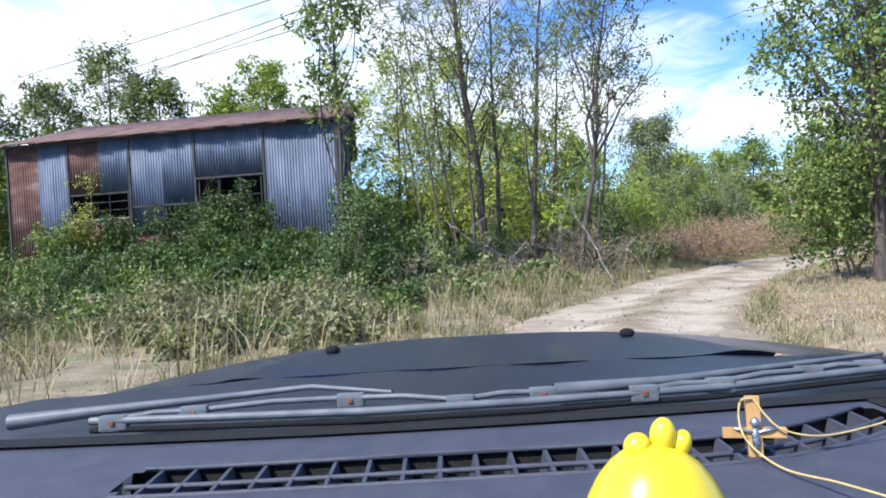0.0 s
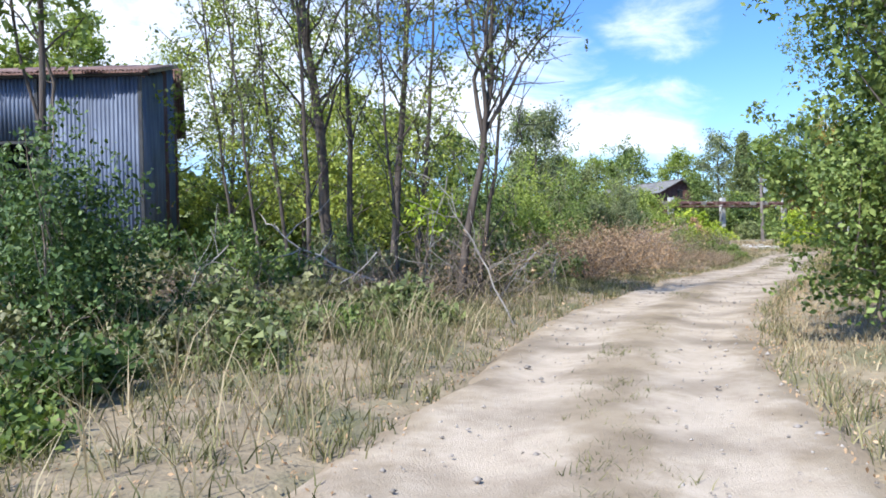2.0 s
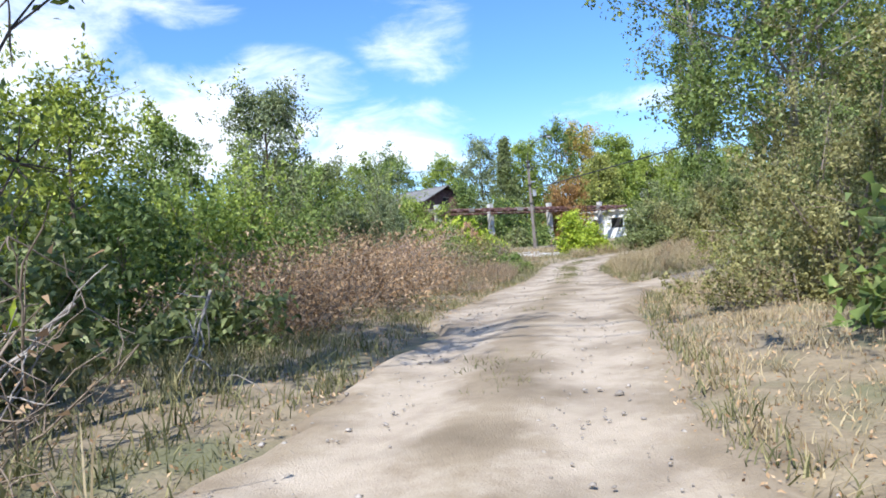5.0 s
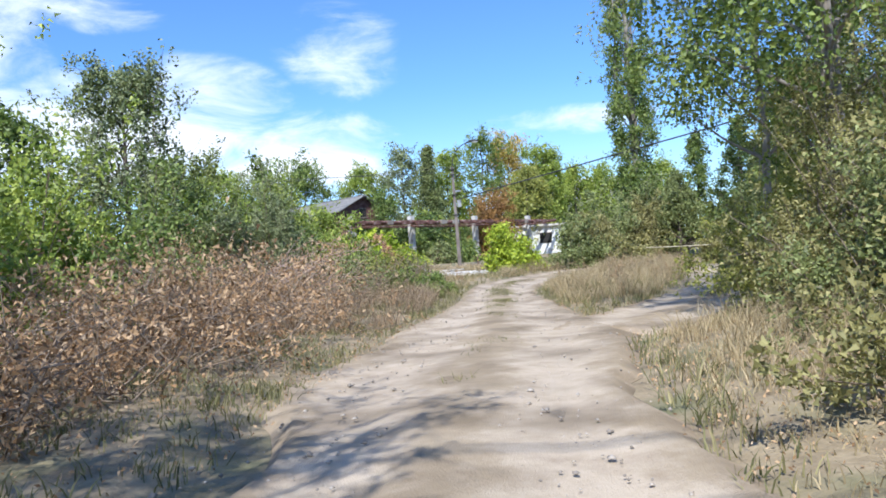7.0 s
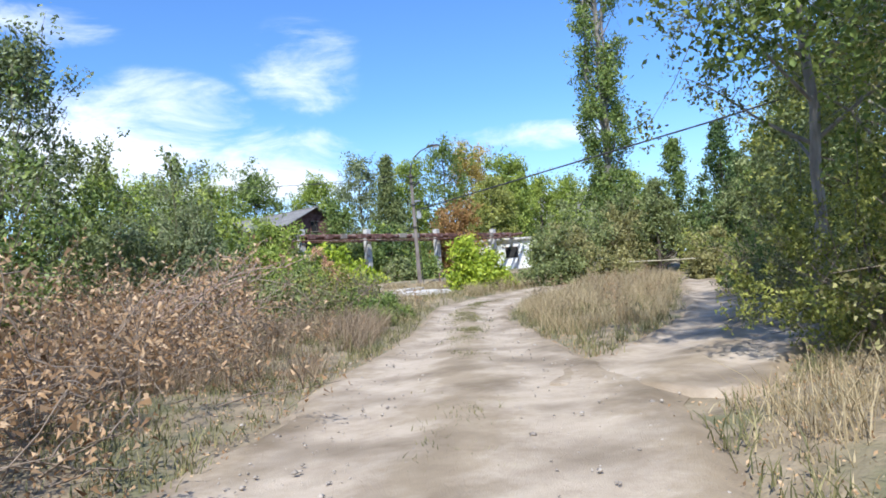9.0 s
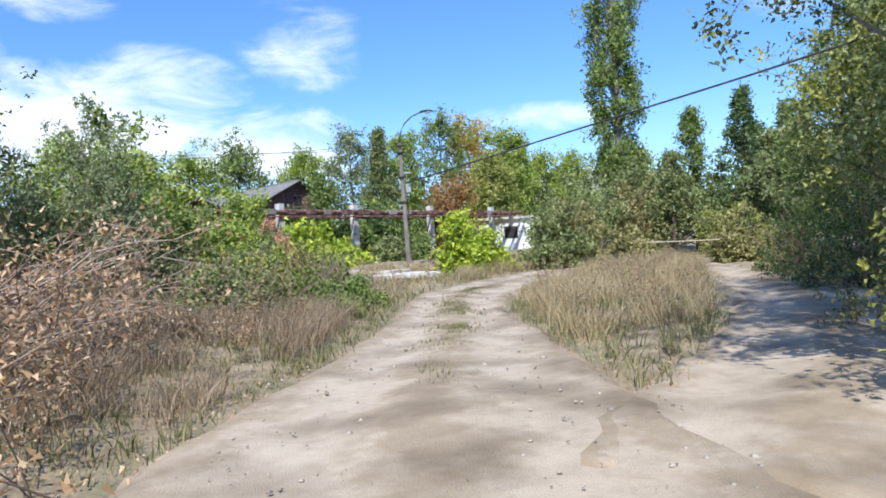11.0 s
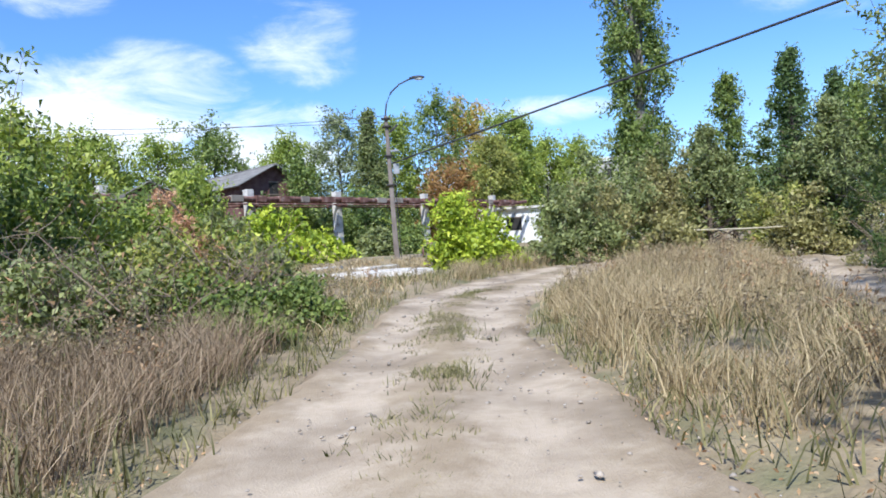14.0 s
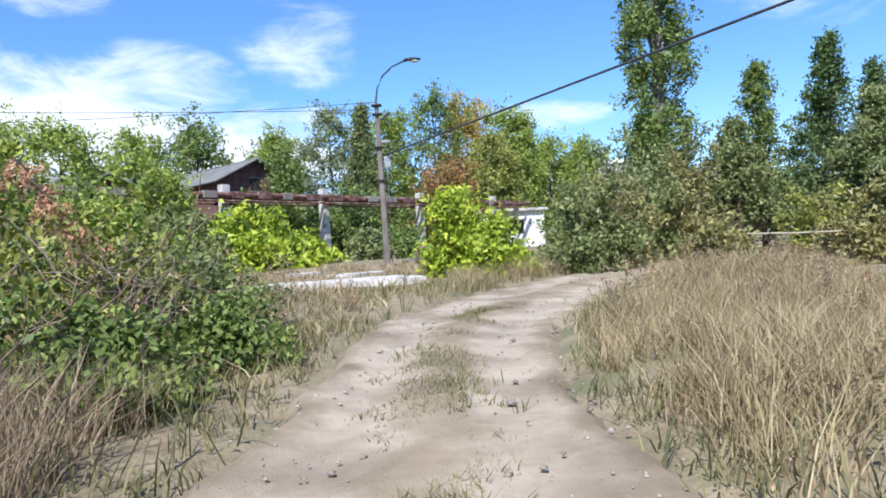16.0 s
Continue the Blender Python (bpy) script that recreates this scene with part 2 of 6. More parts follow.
    "board": material("board", [(0.3, (0.13, 0.1, 0.08)), (0.7, (0.25, 0.2, 0.16))], scale=6, rough=0.9, bump=0.3, stretch=(1, 1, 0.2)),
}


def worn_ruts(m):
    """Pale polished wheel ruts and a darker crown and edges, with ragged borders."""
    n, l = m.node_tree.nodes, m.node_tree.links
    b = n["Principled BSDF"]
    col = b.inputs["Base Color"].links[0].from_socket
    co, sp = n.new("ShaderNodeTexCoord"), n.new("ShaderNodeSeparateXYZ")
    l.new(co.outputs["UV"], sp.inputs[0])
    nz = n.new("ShaderNodeTexNoise")
    nz.inputs["Scale"].default_value, nz.inputs["Detail"].default_value = 1.3, 12
    nz.inputs["Roughness"].default_value = 0.68
    l.new(co.outputs["Object"], nz.inputs["Vector"])

    def op(kind, a, c):
        q = n.new("ShaderNodeMath")
        q.operation = kind
        for i, v in enumerate((a, c)):
            if isinstance(v, (int, float)):
                q.inputs[i].default_value = v
            else:
                l.new(v, q.inputs[i])
        return q.outputs[0]

    away = op("ABSOLUTE", op("SUBTRACT", op("ABSOLUTE", sp.outputs[0], 0), 0.47), 0)
    away = op("ADD", away, op("MULTIPLY", op("SUBTRACT", nz.outputs["Fac"], 0.5), 1.1))
    ramp = n.new("ShaderNodeMapRange")
    ramp.interpolation_type = "SMOOTHSTEP"
    ramp.inputs["From Min"].default_value, ramp.inputs["From Max"].default_value = 0.12, 0.42
    l.new(away, ramp.inputs["Value"])
    mix = n.new("ShaderNodeMixRGB")
    mix.blend_type, mix.inputs[2].default_value = "MULTIPLY", (0.72, 0.69, 0.62, 1)
    l.new(ramp.outputs[0], mix.inputs[0])
    l.new(col, mix.inputs[1])
    l.new(mix.outputs[0], b.inputs["Base Color"])


worn_ruts(M["dirt"])


# ---- mesh tools ----
def mesh_np(name, verts, faces):
    """A mesh from arrays: faces all with the same number of corners, or a list of such arrays."""
    me = bpy.data.meshes.new(name)
    groups = faces if isinstance(faces, list) else [faces]
    groups = [np.asarray(f, np.int32) for f in groups if len(f)]
    verts = np.asarray(verts, np.float32)
    me.vertices.add(len(verts))
    me.vertices.foreach_set("co", verts.ravel())
    total = sum(f.size for f in groups)
    me.loops.add(total)
    me.loops.foreach_set("vertex_index", np.concatenate([f.ravel() for f in groups]))
    sizes = np.concatenate([np.full(len(f), f.shape[1], np.int32) for f in groups])
    me.polygons.add(len(sizes))
    me.polygons.foreach_set("loop_start", np.concatenate([[0], np.cumsum(sizes)[:-1]]).astype(np.int32))
    me.update(calc_edges=True)
    return me


def smooth(me):
    me.polygons.foreach_set("use_smooth", np.ones(len(me.polygons), bool))
    return me


def put(name, me, mat, parent=None, label=""):
    ob = new(name, me)
    if mat is not None and not me.materials:
        me.materials.append(mat)
    if parent is not None:
        ob.parent = parent
    if label:
        ob["label"] = label
    return ob


def part(name, bm, mat, parent=None, label="", soft=False):
    me = bpy.data.meshes.new(name)
    bm.to_mesh(me)
    bm.free()
    if soft:
        smooth(me)
    return put(name, me, mat, parent, label)


def thing(name, m, label, category, group="", kind=""):
    ob = new(name)
    ob.empty_display_size = 0.2
    ob.matrix_world = m
    return tagged(ob, label, category, group, kind)


def box(bm, lo, hi, bevel=0.0, m=None):
    r = bmesh.ops.create_cube(bm, size=1.0)
    vs = r["verts"]
    c, s = (Vector(lo) + Vector(hi)) / 2, Vector(hi) - Vector(lo)
    for v in vs:
        v.co = Vector((v.co.x * s.x, v.co.y * s.y, v.co.z * s.z)) + c
    if bevel:
        es = list({e for v in vs for e in v.link_edges})
        out = bmesh.ops.bevel(bm, geom=es, offset=bevel, segments=2, affect="EDGES", profile=0.7)
        vs = list({v for f in out["faces"] for v in f.verts} | {v for v in vs if v.is_valid})
    if m is not None:
        bmesh.ops.transform(bm, matrix=m, verts=vs)
    return vs


def boxed(lo, hi, bevel=0.0, m=None):
    bm = bmesh.new()
    box(bm, lo, hi, bevel, m)
    return bm


def tube_arrays(paths, sides=6):
    """Tapered tubes round polylines of (points, radii)."""
    V, F, at = [], [], 0
    ang = np.linspace(0, 2 * np.pi, sides, endpoint=False)
    for pts, rad in paths:
        pts, rad = np.asarray(pts, float), np.asarray(rad, float)
        tan = np.gradient(pts, axis=0)
        tan /= np.linalg.norm(tan, axis=1, keepdims=True) + 1e-9
        ref = np.where(np.abs(tan[:, 2:3]) > 0.9, [[1.0, 0, 0]], [[0, 0, 1.0]])
        u = np.cross(tan, ref)
        u /= np.linalg.norm(u, axis=1, keepdims=True) + 1e-9
        v = np.cross(tan, u)
        ring = pts[:, None] + rad[:, None, None] * (np.cos(ang)[None, :, None] * u[:, None] + np.sin(ang)[None, :, None] * v[:, None])
        n = len(pts)
        V.append(ring.reshape(-1, 3))
        i = np.arange(n - 1)[:, None] * sides + np.arange(sides)[None]
        j = np.arange(n - 1)[:, None] * sides + (np.arange(sides)[None] + 1) % sides
        F.append(np.stack([i, j, j + sides, i + sides], -1).reshape(-1, 4) + at)
        at += n * sides
    return np.concatenate(V), np.concatenate(F)


def tubes(name, paths, sides=6):
    return smooth(mesh_np(name, *tube_arrays(paths, sides)))


def leaves(name, at, size, rng, long=1.7, upward=0.35, spread=0.35, fine=False):
    """One small folded blade at each place; fine: a plain pointed one, for crowns that stay far off."""
    n = len(at)
    d = rng.normal(size=(n, 3))
    d[:, 2] -= 0.3
    d /= np.linalg.norm(d, axis=1, keepdims=True)
    nor = rng.normal(size=(n, 3))
    nor += np.array([-0.62, -0.5, 0.74]) * upward * 3      # leaves turn to the light
    side = np.cross(d, nor)
    side /= np.linalg.norm(side, axis=1, keepdims=True) + 1e-9
    up = np.cross(side, d)
    s = size * rng.uniform(1 - spread, 1 + spread, (n, 1))
    base, tip = at - d * s * long / 2, at + d * s * long / 2
    mid = at - d * s * long * 0.08
    if fine:
        V = np.stack([base - side * s * 0.5, base + side * s * 0.5, tip], 1).reshape(-1, 3)
        return mesh_np(name, V, np.arange(n)[:, None] * 3 + [0, 1, 2])
    fold = up * s * 0.13
    V = np.stack([base, mid + side * s * 0.5 + fold, tip, mid - side * s * 0.5 + fold], 1).reshape(-1, 3)
    k = np.arange(n)[:, None] * 4
    F = np.concatenate([k + [0, 1, 2], k + [0, 2, 3]])
    return mesh_np(name, V, F)


def sprigs(at, rng, size, per=9):
    """Gather scattered places into small sprigs, so that a crown has tufts and gaps."""
    c = at[rng.randint(len(at), size=max(4, len(at) // per))]
    return c[rng.randint(len(c), size=len(at))] + np.clip(rng.normal(size=at.shape), -1.8, 1.8) * size * 1.5


def bend(rng, a, b, n=6, wobble=0.08, sag=0.0):
    """A crooked line from a to b."""
    a, b = np.asarray(a, float), np.asarray(b, float)
    t = np.linspace(0, 1, n)[:, None]
    p = a + (b - a) * t
    ln = np.linalg.norm(b - a)
    off = np.cumsum(rng.normal(size=(n, 3)), axis=0) * wobble * ln / n
    off -= t * off[-1]
    off[0] = 0
    p += off
    p[:, 2] += sag * ln * (t[:, 0] - t[:, 0] ** 2)
    return p


# ---- ground ----
def rise(x, y):
    """Height of the ground."""
    x, y = np.asarray(x, float), np.asarray(y, float)
    z = np.interp(y, [-30, 0, 14, 24, 30, 36, 42, 50, 60, 70, 100, 400], [0.0, -0.05, -0.1, -0.03, -0.17, -0.22, -0.05, 0.15, 0.45, 0.6, 0.7, 0.9])
    return z


ROAD = [(-0.6, -16, 3.4), (-0.1, -6, 3.4), (0.4, 0, 3.4), (1.3, 5, 3.3), (2.3, 9.8, 3.4), (4.4, 14.3, 3.4), (7, 18.6, 3.3), (9.4, 21.6, 3.3), (12.8, 25.8, 3.9), (16.4, 29.8, 4.4), (19.8, 33.9, 3.7), (22.0, 36.5, 2.9), (24.3, 39.4, 2.7), (26.6, 41.9, 2.8), (29.5, 43.7, 3.1), (33, 45.4, 3.5), (37.5, 47, 3.4), (43, 48, 3), (52, 50.5, 3)]
BRANCH = [(17.4, 28.4, 2.6), (21.2, 29.6, 3.2), (25.4, 31.5, 3.2), (29.6, 34.0, 3.1), (34.2, 37.2, 3.0), (39.2, 40.6, 3.0), (44, 43.8, 3.0), (54, 48.5, 3)]


def strip(line, step=0.35):
    """Evenly spaced centres, widths and side directions along a line."""
    p = np.array(line, float)
    d = np.concatenate([[0], np.cumsum(np.hypot(*np.diff(p[:, :2], axis=0).T))])
    s = np.arange(0, d[-1], step)
    q = np.stack([np.interp(s, d, p[:, k]) for k in range(3)], 1)
    k = np.ones(9) / 9
    for c in range(3):
        q[:, c] = np.convolve(np.pad(q[:, c], 4, mode="edge"), k, "valid")
    tan = np.gradient(q[:, :2], axis=0)
    tan /= np.linalg.norm(tan, axis=1, keepdims=True)
    return q, np.stack([tan[:, 1], -tan[:, 0]], 1)


ROAD_Q, ROAD_N = strip(ROAD)
BRANCH_Q, BRANCH_N = strip(BRANCH)


def off_road(x, y):
    """Metres outside the edge of the nearest track (negative inside), for arrays."""
    best = np.full(np.shape(x), 1e9)
    for q in (ROAD_Q, BRANCH_Q):
        for a in range(0, len(q), 2):
            best = np.minimum(best, np.hypot(x - q[a, 0], y - q[a, 1]) - q[a, 2] / 2)
    return best


def grid_axis(lo, hi, fine_lo, fine_hi, step, coarse):
    a = [fine_lo]
    s = step
    while a[-1] > lo:
        s = min(s * 1.35, coarse)
        a.append(a[-1] - s)
    b = [fine_hi]
    s = step
    while b[-1] < hi:
        s = min(s * 1.35, coarse)
        b.append(b[-1] + s)
    return np.array(a[::-1] + list(np.arange(fine_lo + step, fine_hi - step / 2, step)) + b)


def value_noise(x, y, cell, seed):
    rng = np.random.RandomState(seed)
    g = rng.rand(64, 64)
    u, v = x / cell, y / cell
    i, j = np.floor(u).astype(int), np.floor(v).astype(int)
    a, b = u - i, v - j
    a, b = a * a * (3 - 2 * a), b * b * (3 - 2 * b)
    G = lambda p, q: g[p % 64, q % 64]
    return (G(i, j) * (1 - a) + G(i + 1, j) * a) * (1 - b) + (G(i, j + 1) * (1 - a) + G(i + 1, j + 1) * a) * b


def ground_z(x, y):
    """Height of the uneven earth beside the tracks."""
    x, y = np.asarray(x, float), np.asarray(y, float)
    o = off_road(x, y)
    return rise(x, y) + np.clip(o, 0, 2) * 0.06 + np.clip(o, 0, 1) * 0.16 * (value_noise(x, y, 1.3, 1) + value_noise(x, y, 4.1, 2) - 0.8)


gx, gy = grid_axis(-1500, 1500, -14, 52, 0.5, 200), grid_axis(-1500, 1500, -12, 62, 0.5, 200)
GX, GY = np.meshgrid(gx, gy)
od = off_road(GX, GY)
gz = ground_z(GX, GY)
gz = gz - 0.11 * np.clip((0.3 - od) / 0.5, 0, 1)
nx, ny = len(gx), len(gy)
ii = np.arange(ny - 1)[:, None] * nx + np.arange(nx - 1)[None]
ground = put("ground", smooth(mesh_np("ground", np.stack([GX, GY, gz], -1).reshape(-1, 3), np.stack([ii, ii + 1, ii + 1 + nx, ii + nx], -1).reshape(-1, 4))), M["soil"])
tagged(ground, "dry earth with thin trampled weeds beside the track", "ground", kind="structure")


def track(name, q, nrm, label, seed, lift):
    rng = np.random.RandomState(seed)
    n, cols = len(q), 15
    wob = [np.convolve(rng.normal(size=n + 8), np.ones(9) / 9, "valid") * 0.55 for _ in range(2)]
    rows = []
    for c in range(cols):
        t = c / (cols - 1) * 2 - 1
        half = q[:, 2] / 2 + (wob[0] if t < 0 else wob[1]) * abs(t)
        xy = q[:, :2] + nrm * (t * half)[:, None]
        # two worn ruts, a low crown between them, and edges that go under the grass
        prof = -0.045 * math.exp(-((abs(t) - 0.5) / 0.2) ** 2) + 0.02 * math.exp(-(t / 0.2) ** 2) - (0.13 if c in (0, cols - 1) else 0)
        z = rise(xy[:, 0], xy[:, 1]) + lift + prof + 0.01 * (value_noise(xy[:, 0], xy[:, 1], 0.5, seed) - 0.5) + 0.012 * (value_noise(xy[:, 0], xy[:, 1], 1.9, seed + 3) - 0.5)
        if name == "side_track":
            z = z - 0.02 * np.clip(1 - np.arange(n) * 0.35 / 3.5, 0, 1) - 0.3 * (np.arange(n) < 1)
        rows.append(np.column_stack([xy, z]))
    V = np.stack(rows, 1).reshape(-1, 3)
    i = np.arange(n - 1)[:, None] * cols + np.arange(cols - 1)[None]
    ob = put(name, smooth(mesh_np(name, V, np.stack([i, i + 1, i + 1 + cols, i + cols], -1).reshape(-1, 4))), M["dirt"])
    uv = ob.data.uv_layers.new(name="across")
    idx = np.zeros(len(ob.data.loops), np.int32)
    ob.data.loops.foreach_get("vertex_index", idx)
    uv.data.foreach_set("uv", np.column_stack([idx % cols / (cols - 1) * 2 - 1, idx // cols * 0.35]).astype(np.float32).ravel())
    return tagged(ob, label, "road", kind="structure")


track("road", ROAD_Q, ROAD_N, "pale dusty dirt road with two worn wheel ruts", 5, 0.03)
track("side_track", BRANCH_Q, BRANCH_N, "pale dirt side track leading off under trees", 6, 0.022)


# ---- plants ----
def bush(x, y, w, d, h, key, count, size, seed, label, name="bush", category="bush", group="", stems=7, low=0.0, ragged=0.22, wood="twig", turn=0.0, lumps=None, shoots=0):
    """Stems from one root and a lumpy crown of small leaves. low: bare height below the crown. shoots: upright leafy whips above it."""
    rng = np.random.RandomState(seed)
    ob = thing(name, pose(x, y, float(rise(x, y)) - 0.02, 0, 0, turn), label, category, group)
    fine = name != "bramble" and not 0.039 < size < 0.06
    count, size = (int(count * 1.35), size * 0.95) if size >= 0.095 else (int(count * 0.86), size * 1.06)
    nl = lumps or max(14, count // 95)
    v = rng.normal(size=(nl, 3))
    v /= np.linalg.norm(v, axis=1, keepdims=True)
    v[:, 2] = np.abs(v[:, 2]) if low <= 0 else v[:, 2]
    r = rng.uniform(0.25, 1, (nl, 1)) ** 0.5 * (1 + ragged * rng.normal(size=(nl, 1)))
    half = np.array([w / 2, d / 2, (h - low) if low <= 0 else (h - low) / 2]) * 0.86
    c = v * r * half
    c[:, 2] += low if low <= 0 else (h + low) / 2
    paths = []
    for k in range(stems):
        tip = c[rng.randint(nl)] * [0.9, 0.9, 0.95]
        paths.append((bend(rng, [rng.normal() * w * 0.06, rng.normal() * d * 0.06, 0], tip, 6, 0.12), np.linspace(0.012 + 0.008 * h, 0.006, 6)))
    for k in range(min(36, nl)):
        a, b = c[k], c[k] + rng.normal(size=3) * 0.14 * h + [0, 0, 0.1 * h]
        paths.append((bend(rng, a * 0.6 + [0, 0, 0.1], b, 4, 0.1), np.linspace(0.012, 0.004, 4)))
    whips = []
    for k in range(shoots):
        a = c[rng.randint(nl)]
        b = a + [a[0] * 0.25 + rng.normal() * 0.1 * w, a[1] * 0.25 + rng.normal() * 0.1 * w, h * rng.uniform(0.09, 0.24)]
        whip = bend(rng, a, b, 8, 0.06)
        paths.append((whip, np.linspace(0.008, 0.002, 8)))
        whips.append(whip)
    tagged(put("twigwork", tubes("twigwork", paths, 3), M[wood], ob), kind="stuff")
    pick = rng.randint(nl, size=count)
    at = c[pick] + np.clip(rng.normal(size=(count, 3)), -1.9, 1.9) * (0.13 * h + 0.1 * min(w, d)) * np.array([1, 1, 0.75]) * 0.36
    if whips:
        m = int(count * 0.3)
        whips = np.array(whips)
        f = rng.uniform(0, 6.99, m)
        i, q = rng.randint(len(whips), size=m), f.astype(int)
        at[:m] = whips[i, q] + (whips[i, q + 1] - whips[i, q]) * (f - q)[:, None] + rng.normal(size=(m, 3)) * (0.03 + 0.045 * (1 - f / 7))[:, None]
    at = sprigs(at, rng, size)
    at[:, 2] = np.abs(at[:, 2]) + 0.02
    put("crown", leaves("crown", at, size, rng, fine=fine), M[key], ob)
    return ob


def tree(x, y, h, r, key, count, size, seed, label, trunk=0.12, style="round", first=0.3, lean=(0, 0), limbs=14, name="tree", wood="bark", fork=None, group="", twigs=3, tight=0.14, category="tree", fill=0.0, gaps=0.0):
    """A tapered trunk, limbs with twigs, and leaves in clumps along their outer halves. fill: the share of leaves spread over the crown's lobed outline. gaps: how far hollows open the crown."""
    rng = np.random.RandomState(seed)
    ob = thing(name, pose(x, y, float(rise(x, y)) - 0.05), label, category, group)
    top = np.array([lean[0], lean[1], h])
    fine = size >= 0.08
    count, size = (int(count * 1.35), size * 0.95) if size >= 0.1 else (int(count * 0.9), size * 1.05)
    spine = bend(rng, (0, 0, 0), top, 12, 0.012 if style in ("column", "cone") else 0.05)
    paths = [(spine, np.linspace(1, 0.1, 12) ** 0.8 * trunk)]
    paths[0][1][0] *= 1.35
    if fork:
        f = np.array([np.interp(fork[0], spine[:, 2], spine[:, k]) for k in range(3)])
        for dx, dy, top_z in fork[1:]:
            arm = bend(rng, f, f + [dx, dy, top_z - fork[0]], 8, 0.2, 0.1)
            paths.append((arm, np.linspace(trunk * 0.56, 0.012, 8)))
    ends, wts = [], []
    for k in range(limbs):
        t = first + (1 - first) * (k + rng.rand()) / limbs
        a = np.array([np.interp(t * h, spine[:, 2], spine[:, q]) for q in range(3)])
        f = (t - first) / (1 - first)
        reach = {"round": r * (0.35 + 0.65 * math.sin(math.pi * min(1, 0.22 + 0.75 * f))), "column": r * (0.55 + 0.45 * math.sin(math.pi * (0.12 + 0.82 * f))), "cone": r * (1.05 - f) ** 1.1, "open": r * (0.5 + 0.5 * math.sin(math.pi * min(1, 0.3 + 0.6 * f))), "upright": r * (0.45 + 0.4 * math.sin(math.pi * min(1, 0.2 + 0.7 * f)))}[style]
        reach *= rng.uniform(0.45, 1.4) if style == "cone" else rng.uniform(0.7, 1.15)
        ang = k * 2.4 + rng.normal() * 0.4
        climb = {"round": 0.55, "column": 1.6, "cone": 0.5, "open": 0.8, "upright": 1.9}[style] * reach * rng.uniform(0.6, 1.2)
        b = a + [math.cos(ang) * reach, math.sin(ang) * reach, climb]
        b[2] = min(b[2], h * 1.04)
        limb = bend(rng, a, b, 6, 0.22 if style == "upright" else 0.12, 0.05)
        paths.append((limb, np.linspace(max(0.012, trunk * (0.28 if style == "upright" else 0.36) * (1 - 0.7 * f)), 0.005, 6)))
        for q in range(twigs):
            s = limb[rng.randint(2, 6)]
            e = s + rng.normal(size=3) * reach * 0.3 + [0, 0, 0.08 * reach]
            paths.append((bend(rng, s, e, 4, 0.12), np.linspace(0.012, 0.004, 4)))
            ends.append(e), wts.append(1.0)
            ends.append((s + e) / 2), wts.append(0.6)
        for q in (3, 4, 5):
            ends.append(limb[q]), wts.append(0.5 + 0.2 * q)
    if fork:
        for arm, _ in paths[1:len(fork)]:
            for q in range(3, 8):
                e = arm[q] + rng.normal(size=3) * r * 0.3
                paths.append((bend(rng, arm[q], e, 4, 0.12), np.linspace(0.014, 0.004, 4)))
                ends.append(e), wts.append(1.0)
    ends, wts = np.array(ends), np.array(wts)
    thick = [p for p in paths if p[1][0] > 0.0125]
    thin = [p for p in paths if p[1][0] <= 0.0125]
    v1, f1 = tube_arrays(thick, 6)
    v2, f2 = tube_arrays(thin, 3) if thin else (np.zeros((0, 3)), np.zeros((0, 4), int))
    put("trunk", smooth(mesh_np("trunk", np.concatenate([v1, v2]), np.concatenate([f1, f2 + len(v1)]))), M[wood], ob)
    pick = rng.choice(len(ends), size=count, p=wts / wts.sum())
    at = ends[pick] + np.clip(rng.normal(size=(count, 3)), -1.7, 1.7) * r * tight * 0.66 * rng.uniform(0.25, 1.15, (count, 1))
    if fill:
        m = int(count * fill)
        # upright plumes: each has its own bearing, foot, length and reach
        n = max(14, int(52 * (1 - first)))
        pa, pz, pl = rng.uniform(0, 6.28, n), rng.uniform(-0.06, 0.92, n), rng.uniform(0.10, 0.24, n)
        q = rng.randint(n, size=m)
        u = rng.rand(m) ** 0.8
        f = np.clip(pz[q] + pl[q] * u, 0, 1)
        wide = {"column": 0.62 + 0.38 * np.sin(np.pi * (0.1 + 0.84 * f)), "cone": (1.03 - f) ** 1.15, "round": np.sqrt(np.clip(1.02 - (2 * f - 0.9) ** 2, 0.02, 1))}[style]
        zz = f * h * (1 - first)
        out = r * wide * (0.5 + 0.42 * np.sin(np.pi * u) + 0.18 * rng.rand(n)[q])
        ang = pa[q] + rng.normal(size=m) * (0.42 - 0.25 * u)
        rad = out * (0.55 + 0.45 * rng.rand(m) ** 0.5)
        z = first * h + zz
        cx = np.interp(z, spine[:, 2], spine[:, 0])
        cy = np.interp(z, spine[:, 2], spine[:, 1])
        at[:m] = np.column_stack([cx + np.cos(ang) * rad, cy + np.sin(ang) * rad, z]) + rng.normal(size=(m, 3)) * 0.05 * r
    if gaps:
        way = np.arctan2(at[:, 1], at[:, 0])
        hollow = value_noise(way * 1.6 + 0.45 * at[:, 2], at[:, 2] * 0.75, 0.9, seed + 5)
        at = at[hollow > gaps * np.clip(0.35 + 0.9 * at[:, 2] / h, 0, 1)]
    at = sprigs(at, rng, size)
    at[:, 2] = np.maximum(at[:, 2], 0.1)
    put("crown", leaves("crown", at, size, rng, fine=fine), M[key], ob)
    return ob


